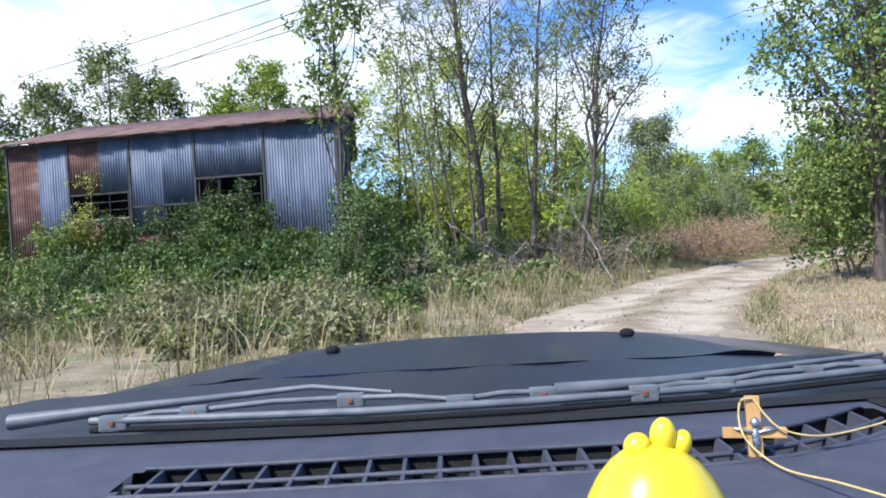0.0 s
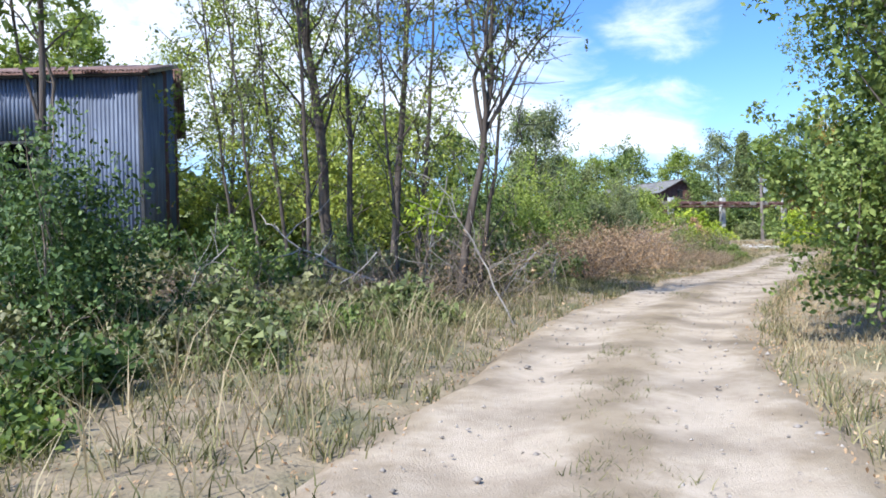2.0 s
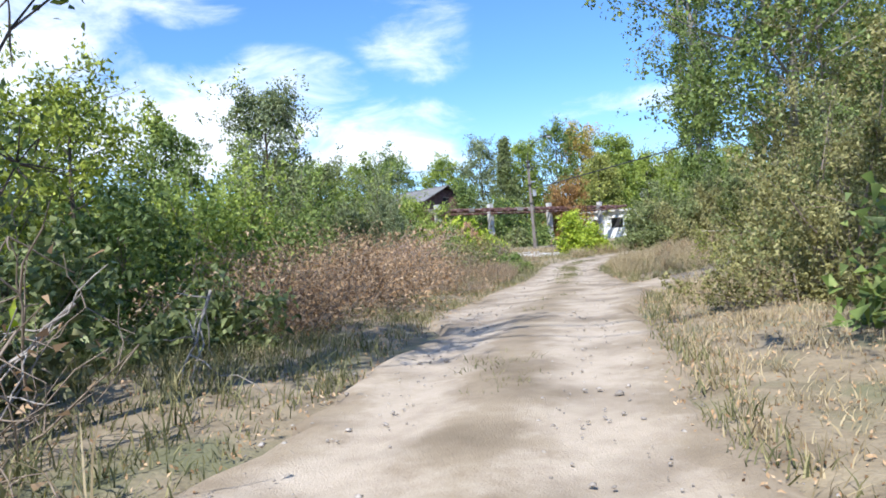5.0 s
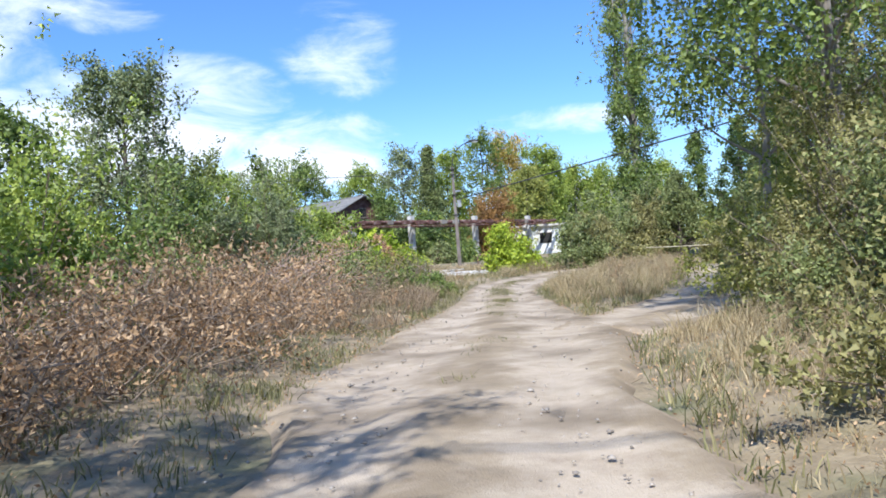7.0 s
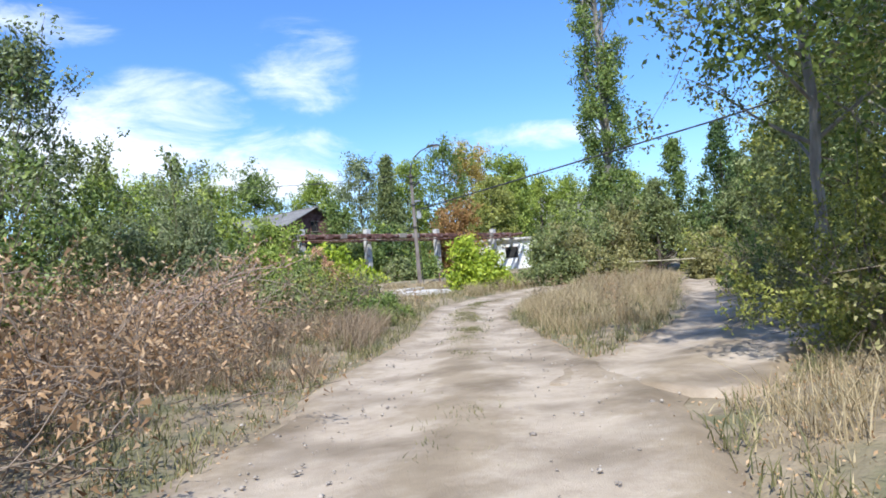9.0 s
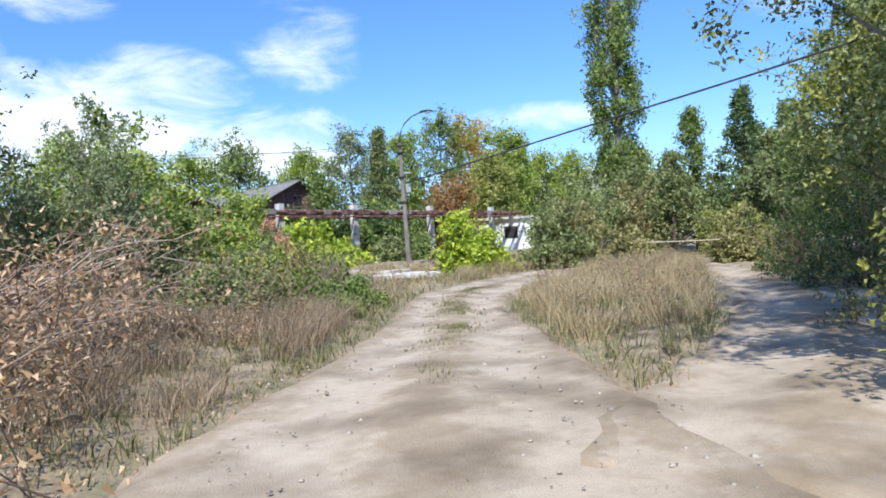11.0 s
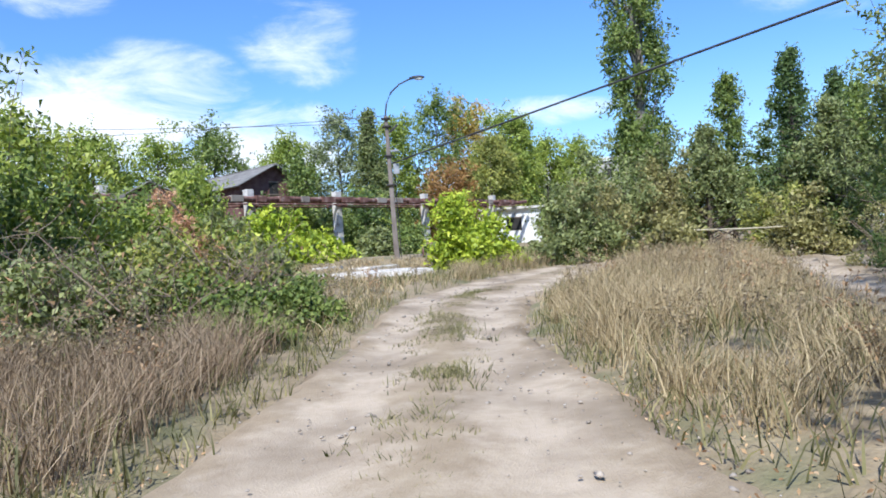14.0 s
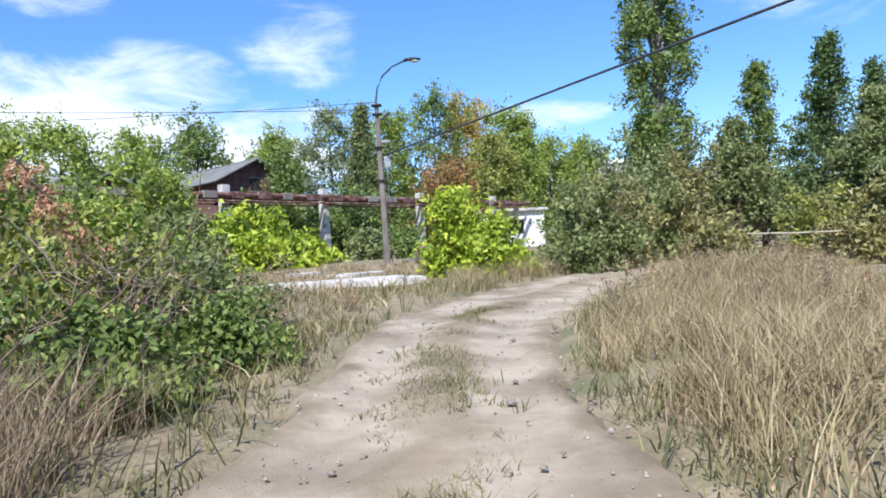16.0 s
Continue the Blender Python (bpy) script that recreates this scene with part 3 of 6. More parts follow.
def blades(name, xy, h, key, seed, label, width=0.010, category="grass", kind="stuff", heads=False):
    """Grass: bent tapering blades standing on the ground at the given places."""
    rng = np.random.RandomState(seed)
    n = len(xy)
    h = np.asarray(h) * rng.uniform(0.35, 1.2, n) * (0.45 + 0.85 * value_noise(xy[:, 0], xy[:, 1], 1.1, seed))
    z = ground_z(xy[:, 0], xy[:, 1]) - 0.025
    b = np.column_stack([xy, z])
    ang = rng.uniform(0, 2 * np.pi, n)
    side = np.column_stack([np.cos(ang), np.sin(ang), np.zeros(n)]) * (width * rng.uniform(0.7, 1.4, n))[:, None]
    dirn = rng.normal(size=(n, 2)) * 0.5
    dirn += [0.10, 0.03]
    tip = b + np.column_stack([dirn * h[:, None], h])
    mid = b + np.column_stack([dirn * h[:, None] * 0.32, h * 0.55])
    V = np.stack([b - side, b + side, mid + side * 0.8, tip, mid - side * 0.8], 1).reshape(-1, 3)
    k = np.arange(n)[:, None] * 5
    F = [np.concatenate([k + [0, 1, 2, 4]]), k + [4, 2, 3]]
    me = mesh_np(name, V, F)
    ob = put(name, me, M[key])
    return tagged(ob, label, category, kind=kind)


# -- left of the road, by the shed --
rngp = np.random.RandomState(11)
tree(-2.4, 17.6, 11.0, 0.9, "leaf_mid", 4600, 0.085, 21, "tall many-stemmed tree with dark leaves beside the old shed", trunk=0.055, style="column", first=0.36, limbs=34, twigs=4, tight=0.3, fork=(0.5, (-0.5, 0.1, 9.0), (0.35, -0.1, 8.0)))
bush(-1.85, 16.6, 2.1, 1.8, 3.3, "leaf_conifer", 15000, 0.045, 22, "dense green climber at the foot of an ivy-clad tree", stems=9)
THIN = "tall thin dark-barked tree with steep branches and sparse leaves"
tree(1.6, 26.0, 13.0, 2.6, "leaf_olive", 4200, 0.058, 23, THIN, trunk=0.19, style="upright", first=0.3, lean=(-0.7, 0.3), limbs=26, twigs=9, group="thin roadside trees")
tree(2.15, 27.2, 12.5, 2.2, "leaf_olive", 3400, 0.058, 26, THIN, trunk=0.11, style="upright", first=0.3, lean=(0.2, 0.4), limbs=22, twigs=9, group="thin roadside trees")
tree(3.1, 25.2, 12.0, 2.0, "leaf_olive", 3200, 0.058, 24, THIN, trunk=0.12, style="upright", first=0.3, lean=(0.9, 0.5), limbs=20, twigs=9, group="thin roadside trees")
tree(3.9, 20.5, 8.6, 1.9, "leaf_olive", 3600, 0.052, 25, "leaning forked tree with dark bark and sparse leaves", trunk=0.095, style="upright", first=0.42, lean=(1.3, 0.4), limbs=26, twigs=12, fork=(3.4, (1.9, 0.2, 6.2), (-0.6, 0.6, 7.6), (0.5, -0.5, 7.8)), wood="bark", group="thin roadside trees")
for k, (x, y, h, lx) in enumerate([(0.2, 22.6, 9.5, -1.2), (0.7, 25.5, 10, -1.0), (3.4, 23.0, 8, 0.6), (2.9, 21.4, 6.8, -0.5), (4.5, 21.6, 6.2, 0.9), (1.2, 24.0, 9.8, -0.3), (-0.6, 24.0, 9.0, -0.8)]):
    tree(x, y, h, 1.6, ("leaf_olive", "leaf_mid", "leaf_light")[k % 3], 1500, 0.052, 30 + k, "slender grey-barked sapling with few leaves among undergrowth", trunk=0.045 + 0.016 * (k % 3), style="upright", first=0.2, lean=(lx, rngp.normal() * 0.4), limbs=16, twigs=9, group="thin roadside trees")
for k, (x, y, h, r) in enumerate([(-1.9, 38, 11.5, 2.8), (0.8, 42, 12, 3.0), (-2.2, 46.5, 9.5, 2.4), (2.8, 37.4, 7.6, 2.4), (6.2, 41, 7.6, 2.4), (-6.5, 50, 12, 3), (3.4, 48, 9.5, 3)]):
    tree(x, y, h, r, "leaf_lime", 3600, 0.12, 50 + k, "sunlit yellow-green tree in the thicket behind the shed", trunk=0.11, first=0.12, limbs=24, twigs=3, tight=0.2, fill=0.45, group="thicket trees")
for k, (x, y, h, r) in enumerate([(-27.6, 51, 13.5, 3.4), (-24, 53, 16.5, 3.6), (-20.8, 54, 14, 3.2), (-31, 48, 12.5, 3.5), (-12.2, 51.5, 14.5, 2.6), (-14.8, 51, 12.5, 2.4), (-26.5, 41.5, 8.0, 2.4)]):
    tree(x, y, h, r, "leaf_olive" if k < 4 else ("leaf_light" if k < 6 else "leaf_mid"), 7000, 0.16, 60 + k, "grey-green tree rising behind the rusty shed roof", trunk=0.16, first=0.25, limbs=22, twigs=3, tight=0.19, fill=0.5, group="trees behind the shed")
# climbers and scrub at the shed's foot
# mostly leaf_dark: the shade over this scrub is put into its leaf colour
for k, (x, y, w, h, key) in enumerate([(-21.1, 32.2, 4.0, 2.8, "leaf_dark"), (-18.0, 33.4, 2.9, 4.8, "leaf_mid"), (-16.0, 32.1, 3.6, 3.1, "leaf_dark"), (-13.0, 31.2, 3.6, 3.3, "leaf_dark"), (-10.5, 32.1, 3.4, 5.0, "leaf_dark"), (-9.1, 30.1, 3.6, 3.2, "leaf_dark"), (-7.5, 31.9, 2.5, 3.5, "leaf_dark"), (-5.7, 28.8, 3.4, 2.6, "leaf_dark"), (-3.7, 30.1, 3.1, 2.8, "leaf_dark"), (-14.4, 27.8, 3.8, 2.3, "leaf_dark"), (-18.9, 28.2, 4.0, 2.2, "leaf_mid"), (-9.4, 23.6, 3.2, 1.9, "leaf_dark"), (-6.2, 22.2, 3.0, 1.7, "leaf_dark")]):
    bush(x, y, w, w * 0.9, h * 0.82, key, 4200, 0.105, 80 + k, "creeper-covered scrub against the corrugated shed wall", group="scrub by the shed")
# these creepers too are darkened by leaf colour to stand for shade
for k, (x, y, w, h, key) in enumerate([(-10.6, 33.8, 4.0, 5.6, "leaf_dark"), (-8.9, 33.4, 2.8, 4.9, "leaf_dark"), (-17.9, 35.2, 3.0, 5.4, "leaf_yellow"), (-16.2, 35.0, 2.4, 4.0, "leaf_dark"), (-13.2, 34.6, 2.8, 4.0, "leaf_dark")]):
    bush(x, y, w, w * 0.6, h, key, 5200, 0.1, 75 + k, "creeper climbing over an open bay of the shed", group="scrub by the shed", stems=12)
# undergrowth below the thin trees
for k, (x, y, w, h, key) in enumerate([(-3.6, 20.2, 2.6, 1.5, "leaf_dark"), (-1.8, 20.6, 2.2, 1.4, "leaf_dusty"), (0.2, 21.2, 2.4, 1.7, "leaf_mid"), (1.9, 21.8, 2.2, 1.3, "leaf_dusty"), (3.0, 22.4, 2.0, 1.5, "leaf_dusty"), (-0.4, 17.8, 2.2, 1.2, "leaf_olive"), (1.4, 18.6, 1.8, 0.8, "leaf_dusty"), (4.6, 22.6, 1.8, 1.5, "leaf_dusty"), (5.6, 24.6, 2.0, 1.7, "leaf_olive"), (-0.6, 24.4, 3.0, 2.6, "leaf_dark"), (2.0, 27.0, 3.0, 2.6, "leaf_mid"), (-3.6, 23.4, 2.6, 2.2, "leaf_dark"), (5.0, 27.5, 2.6, 2.6, "leaf_olive"), (7.2, 25.2, 2.0, 1.2, "leaf_olive"), (0.4, 15.4, 1.6, 0.6, "leaf_olive"), (2.6, 18.0, 1.6, 0.7, "leaf_olive")]):
    bush(x, y, w, w, h, key, 3000, 0.066, 110 + k, "tangled undergrowth below thin roadside trees", group="undergrowth")
bush(4.7, 22.8, 0.7, 0.6, 1.15, "leaf_bright", 260, 0.09, 134, "bright green young shoot among dead twigs", stems=4, low=0.45)
bush(3.4, 21.0, 0.8, 0.7, 2.3, "leaf_bright", 240, 0.08, 135, "bright green young shoot among dead twigs", stems=4, low=1.5)
# brambles and weeds on the near verge
for k, (x, y, w, h, key) in enumerate([(-7.6, 12.0, 2.4, 1.3, "leaf_dusty"), (-5.2, 13.4, 2.2, 1.0, "leaf_dusty"), (-9.8, 15.4, 3.0, 1.5, "leaf_mid"), (-6.8, 17.0, 3.0, 1.3, "leaf_mid"), (-4.6, 10.6, 1.8, 0.7, "leaf_dusty"), (-6.4, 8.6, 2.0, 0.8, "leaf_dusty"), (-2.6, 12.4, 1.4, 0.6, "leaf_dusty"), (-3.8, 15.6, 2.2, 1.1, "leaf_mid"), (-8.6, 10.0, 2.6, 1.5, "leaf_yellow"), (-2.0, 14.2, 1.6, 0.8, "leaf_olive"), (-10.5, 19.4, 3.4, 1.6, "leaf_dark"), (-12.5, 17.0, 3, 1.7, "leaf_mid"), (-0.6, 15.2, 1.6, 0.6, "leaf_dusty"), (-2.8, 17.2, 2.0, 1.0, "leaf_olive"), (-5.6, 15.2, 2.4, 1.3, "leaf_dark"), (-7.8, 14.4, 2.6, 1.4, "leaf_dark"), (0.2, 17.0, 1.6, 0.6, "leaf_dusty"), (-0.9, 12.2, 1.0, 0.45, "leaf_mid"), (-3.6, 11.0, 1.6, 0.6, "leaf_dusty"), (-5.6, 11.6, 2.2, 0.9, "leaf_mid"), (1.6, 16.9, 1.2, 0.5, "leaf_mid")]):
    bush(x, y, w, w, h, key, 3800, 0.046, 140 + k, "low bramble and weeds on the dry verge", name="bramble", category="bramble", group="verge brambles", stems=12)
rngv = np.random.RandomState(155)
spots = rngv.uniform((-7, 5), (2.5, 18), (160, 2))
edge = off_road(spots[:, 0], spots[:, 1])
spots = spots[(edge > 1.5) & (edge < 5.5) & (spots[:, 1] > 8.5)][:26]
for k, (x, y) in enumerate(spots):
    near = float(off_road(x, y))
    bush(x, y, rngv.uniform(1.2, 2.0), rngv.uniform(1.0, 1.6), 0.2 + 0.11 * near + rngv.uniform(0, 0.25), ("leaf_dark", "leaf_dusty", "leaf_olive", "leaf_dusty")[k % 4], 1700, 0.052, 700 + k, "low bramble and weeds on the dry verge", name="bramble", category="bramble", group="verge brambles", stems=10)
# green hedge beyond the dry heap
for k, (x, y, w, h, key) in enumerate([(6.8, 30.2, 3.0, 3.4, "leaf_mid"), (8.8, 33.6, 3.4, 4.0, "leaf_light"), (10.4, 37.2, 3.6, 5.0, "leaf_light"), (8.6, 38.4, 3.6, 4.6, "leaf_mid"), (10.8, 40.0, 3.6, 5.4, "leaf_light"), (13.2, 41.0, 3.6, 4.8, "leaf_mid"), (14.6, 43.2, 3.4, 5.4, "leaf_olive"), (16.2, 47.2, 3.6, 5.6, "leaf_mid"), (11.2, 44.5, 3.6, 4.6, "leaf_mid"), (18.6, 46.0, 3.2, 5.2, "leaf_light"), (12.2, 36.6, 2.8, 3.0, "leaf_mid"), (8.0, 43.5, 4.0, 4.6, "leaf_light")]):
    bush(x, y, w, w, h, key, 9500, 0.068, 160 + k, "tall leafy green hedge shrub beyond the brush heap", group="hedge", stems=8, shoots=26)
tree(13.9, 46.6, 8.2, 1.9, "leaf_willow", 26000, 0.075, 180, "young silver-green poplar standing above the hedge", trunk=0.12, style="column", first=0.06, limbs=40, twigs=3, tight=0.2, fill=0.66)
bush(18.0, 43.8, 2.5, 2.6, 5.1, "leaf_willow", 28000, 0.038, 181, "large grey-green willow shrub with upright whips", stems=16, ragged=0.14, shoots=70)
bush(16.4, 44.0, 2.8, 2.6, 4.0, "leaf_willow", 14000, 0.05, 182, "grey-green willow shrub with upright whips", stems=10, ragged=0.14, shoots=40)
for k, (x, y, h, r) in enumerate([(11.2, 57, 8.5, 2.4), (6.5, 56, 9.5, 2.6), (2.0, 58, 10, 3.0)]):
    tree(x, y, h, r, "leaf_mid", 4200, 0.16, 183 + k, "green tree in the distance behind the hedge", trunk=0.12, first=0.15, limbs=18, group="distant trees", tight=0.2)
# beyond the brambles, late in the drive
for k, (x, y, w, h, key) in enumerate([(19.6, 47.6, 3.4, 5.0, "leaf_mid"), (21.2, 50.2, 3.4, 4.4, "leaf_lime"), (20.0, 52.8, 3.6, 5.0, "leaf_olive"), (23.4, 55.8, 3.8, 3.7, "leaf_mid"), (24.2, 50.8, 3.0, 2.8, "leaf_light"), (25.6, 59.5, 4.0, 3.1, "leaf_light"), (28.7, 62.4, 3.2, 5.0, "leaf_light"), (28.4, 66.0, 4.0, 3.6, "leaf_yellow"), (26.5, 55.0, 3.2, 2.6, "leaf_olive")]):
    bush(x, y, w, w, h, key, 6400, 0.098, 190 + k, "leafy green shrub in the scrub beyond the brambles", group="far scrub", shoots=24)
for k, (x, y, w, h, key) in enumerate([(31.6, 61.0, 4.0, 2.5, "leaf_bright"), (34.4, 62.4, 3.2, 1.5, "leaf_bright"), (40.6, 66.4, 2.6, 1.3, "leaf_olive"), (43.4, 67.4, 2.4, 1.6, "leaf_mid"), (35.6, 70.6, 3.4, 4.4, "leaf_dark"), (41.0, 71.5, 4.2, 4.2, "leaf_mid"), (44.5, 73.5, 4.4, 4.4, "leaf_dark"), (49.5, 74.5, 4.2, 4.2, "leaf_mid"), (29.0, 69.5, 4.2, 3.6, "leaf_light"), (39.4, 74.8, 3.6, 5.2, "leaf_dark"), (53.0, 76.5, 4.4, 4.2, "leaf_mid"), (47.2, 78.0, 5.0, 5.0, "leaf_light")]):
    bush(x, y, w, w, h, key, 3600, 0.165, 210 + k, "green bushes growing round the old pipe rack", group="bushes by the pipe rack")
bush(32.95, 49.2, 2.5, 2.4, 2.7, "leaf_bright", 7500, 0.1, 230, "bright yellow-green bush beside the bend of the road", stems=10, shoots=8)
bush(34.2, 49.0, 1.7, 1.4, 1.0, "leaf_bright", 2600, 0.11, 229, "low yellow-green bush beside the bend of the road", stems=6)
bush(49.4, 70.6, 4.6, 3.8, 7.2, "leaf_rust", 9000, 0.13, 231, "bush with rust-brown autumn leaves", stems=6)
bush(37.4, 69.9, 2.9, 1.5, 6.6, "leaf_mid", 5200, 0.13, 232, "leafy green shrub in front of the derelict house", stems=8)
bush(31.6, 69.8, 3.6, 3.2, 3.6, "leaf_light", 4200, 0.14, 233, "leafy green shrub in front of the derelict house", stems=8)
# far trees
for k, (x, y, h, r, key, st) in enumerate([(40, 90.6, 11.2, 2.8, "leaf_mid", "round"), (34.3, 87, 9.2, 2.6, "leaf_light", "round"), (50.6, 88, 12.2, 2.6, "leaf_willow", "round"), (50.8, 83, 12, 2.2, "leaf_olive", "cone"), (55, 85.5, 11.2, 1.9, "leaf_light", "column"), (59.4, 84.5, 13.8, 3.0, "leaf_mid", "round"), (64.5, 86, 13.6, 2.2, "leaf_gold", "column"), (63.3, 78.5, 11, 2.2, "leaf_light", "column"), (58, 75.6, 8.6, 2.2, "leaf_yellow", "round"), (71.3, 82, 10, 2.4, "leaf_light", "round"), (74.9, 80.8, 10, 2.4, "leaf_light", "round"), (46.5, 90, 10.5, 2.4, "leaf_light", "round"), (67.5, 83, 10, 2.2, "leaf_light", "round"), (29, 84, 9, 2.6, "leaf_light", "round"), (24, 80, 9, 2.8, "leaf_light", "round"), (80, 76, 10, 2.6, "leaf_light", "round")]):
    tree(x, y, h, r * 1.18, key, 8600, 0.155, 240 + k, "tall tree in the distant belt behind the pipe rack" if key != "leaf_gold" else "tall tree with golden autumn leaves in the distance", trunk=0.16, style=st, first=0.1, limbs=34, twigs=3, tight=0.25, group="distant trees", fill=0.5)
tree(49.2, 53.95, 25.5, 1.72, "leaf_mid", 36000, 0.115, 260, "very tall columnar poplar with dense green leaves", trunk=0.3, style="column", first=0.05, limbs=90, twigs=3, tight=0.22, fill=0.6, gaps=0.44, wood="bark_pale", fork=(7.0, (0.5, -0.4, 21.0), (-0.55, -0.3, 23.0), (0.1, 0.6, 20.0)))
for k, (x, y, h, r) in enumerate([(50.6, 49.9, 8.2, 1.7), (51.6, 47.3, 8.9, 1.7), (47.6, 49.4, 5.4, 1.8), (57.0, 47.6, 8.4, 1.9), (54.6, 45.6, 7.4, 2.0), (60.5, 51.5, 8, 2.2), (50.6, 45.2, 6.2, 2.2), (57.4, 43.3, 9.6, 2.6)]):
    tree(x, y, h, r * 1.3, ("leaf_mid", "leaf_conifer", "leaf_olive", "leaf_conifer")[k % 4], 9000, 0.1, 270 + k, "dark green conical tree at the far side of the side track", trunk=0.13, style="cone", first=0.04, limbs=64, twigs=3, tight=0.13, group="conical trees", gaps=0.28)
for k, (x, y, w, h, key) in enumerate([(37.4, 48.6, 3.0, 2.8, "leaf_olive"), (39.6, 49.4, 3.4, 3.4, "leaf_tawny"), (42.4, 51.0, 3.6, 4.8, "leaf_olive"), (44.4, 49.6, 3.2, 4.4, "leaf_tawny"), (46.6, 51.6, 3.6, 5.6, "leaf_olive"), (42.8, 53.2, 3.4, 3.2, "leaf_olive"), (49.4, 53.2, 3.4, 4.8, "leaf_mid"), (52.4, 54.0, 3.0, 3.6, "leaf_yellow"), (46.8, 45.4, 3.4, 2.4, "leaf_yellow"), (42.0, 42.5, 2.4, 1.8, "leaf_tawny"), (35.8, 43.2, 1.5, 1.3, "leaf_tawny"), (50.6, 45.6, 3.6, 3.2, "leaf_mid"), (46.6, 57.6, 3.2, 3.0, "leaf_mid")]):
    bush(x, y, w, w, h, key, 5000, 0.097, 290 + k, "dusty olive-green bushes on the far side of the fork", group="bushes at the fork", stems=9, shoots=20)
# right of the road
tree(8.6, 14.0, 9.5, 1.95, "leaf_mid", 34000, 0.058, 310, "broad-leaved tree with branches hanging over the verge", trunk=0.13, style="column", first=0.07, limbs=60, twigs=5, tight=0.24, fill=0.5)
tree(11.4, 15.2, 10.5, 2.6, "leaf_mid", 13000, 0.085, 311, "dense dark tree shading the verge", trunk=0.18, first=0.12, limbs=34, twigs=3, tight=0.18, fill=0.4)
bush(8.4, 14.7, 3.0, 2.8, 3.6, "leaf_mid", 17000, 0.04, 313, "leafy young shrub under the roadside tree", low=0.3, stems=5, shoots=20)
bush(13.4, 18.6, 3.2, 3.0, 2.4, "leaf_mid", 5500, 0.09, 312, "shaded bush under the roadside tree")
for k, (x, y, w, h, key) in enumerate([(15.4, 21.6, 3.0, 2.9, "leaf_tawny"), (17.0, 23.0, 3.0, 3.4, "leaf_olive"), (19.4, 25.0, 3.6, 4.3, "leaf_tawny"), (21.6, 27.4, 3.0, 3.4, "leaf_yellow"), (20.2, 23.4, 3.6, 4.6, "leaf_tawny"), (24.6, 29.2, 2.8, 2.6, "leaf_tawny"), (27.4, 30.9, 2.6, 2.0, "leaf_tawny"), (17.6, 20.0, 3.0, 3.4, "leaf_mid"), (31.4, 33.6, 3.0, 2.4, "leaf_dark"), (34.4, 36.0, 3.0, 2.4, "leaf_dark"), (36.8, 37.9, 2.4, 1.8, "leaf_tawny")]):
    bush(x, y, w, w, h * 1.08, key, 26000 if k < 5 else 8000, 0.034, 320 + k, "olive-yellow shrub with dry lower twigs beside the road", group="roadside shrubs", stems=34, lumps=48, ragged=0.38, shoots=40)
for k, (x, y, h, r, key) in enumerate([(24.6, 29.6, 11, 2.6, "leaf_olive"), (24.0, 27.4, 12, 3.0, "leaf_mid"), (27.0, 29.0, 11, 2.8, "leaf_yellow"), (20.3, 25.9, 10.5, 3.9, "leaf_mid")]):
    tree(x, y, h, r, key, 42000 if k == 3 else 19000, 0.058 if k == 3 else 0.046, 340 + k, "tall roadside poplar with pale trunk and loose leaves", trunk=0.13, style="round" if k == 3 else "open", fill=0.4 if k == 3 else 0.0, first=0.3 if k == 3 else 0.24, limbs=26, twigs=4, tight=0.17, wood="bark_pale", group="roadside poplars")
for k, (x, y, h, r) in enumerate([(37.5, 34.5, 8, 2.6), (41.5, 37.0, 8.6, 3.0), (45, 38.9, 8.2, 3.0), (33.5, 31.5, 9, 2.6)]):
    tree(x, y, h, r, ("leaf_yellow", "leaf_olive", "leaf_mid", "leaf_olive")[k], 9000, 0.1, 350 + k, "green tree shading the side track", trunk=0.15, first=0.1, limbs=32, twigs=3, tight=0.21, group="side track trees", fill=0.4)


def brush_heap(x, y, w, h, seed, dry=4200, label="heap of cut branches with dry brown leaves", green=0):
    """A pile of cut branches, crossing each other, with dead leaves still on them."""
    rng = np.random.RandomState(seed)
    ob = thing("brush_heap", pose(x, y, float(rise(x, y)) - 0.02), label, "brush heap", "brush heaps")
    paths, pts = [], []
    for k in range(46):
        a = rng.normal(size=3) * [w * 0.32, w * 0.32, 0]
        a[2] = abs(rng.normal()) * h * 0.25
        ang = rng.uniform(0, 6.28)
        ln = rng.uniform(0.5, 1.0) * w * 0.75
        b = a + [math.cos(ang) * ln, math.sin(ang) * ln, rng.uniform(0.1, 0.9) * h]
        p = bend(rng, a, b, 7, 0.14, 0.1)
        p[:, 2] = np.clip(p[:, 2], 0.02, h * 1.3)
        paths.append((p, np.linspace(rng.uniform(0.007, 0.018), 0.003, 7)))
        for q in range(6):
            s = p[rng.randint(2, 7)]
            e = s + rng.normal(size=3) * 0.3 + [0, 0, 0.1]
            paths.append((bend(rng, s, e, 4, 0.15), np.linspace(0.007, 0.003, 4)))
            pts += [e, (s + e) / 2]
        pts += list(p[2:])
    tagged(put("branchwork", tubes("branchwork", paths, 3), M["twig"], ob), kind="stuff")
    pts = np.array(pts)
    at = pts[rng.randint(len(pts), size=dry)] + rng.normal(size=(dry, 3)) * 0.1
    at[:, 2] = np.abs(at[:, 2]) + 0.03
    put("dead_foliage", leaves("dead_foliage", at, 0.031, rng, long=2.1, upward=0.05, spread=0.5, fine=True), M["leaf_dry"], ob)
    return ob


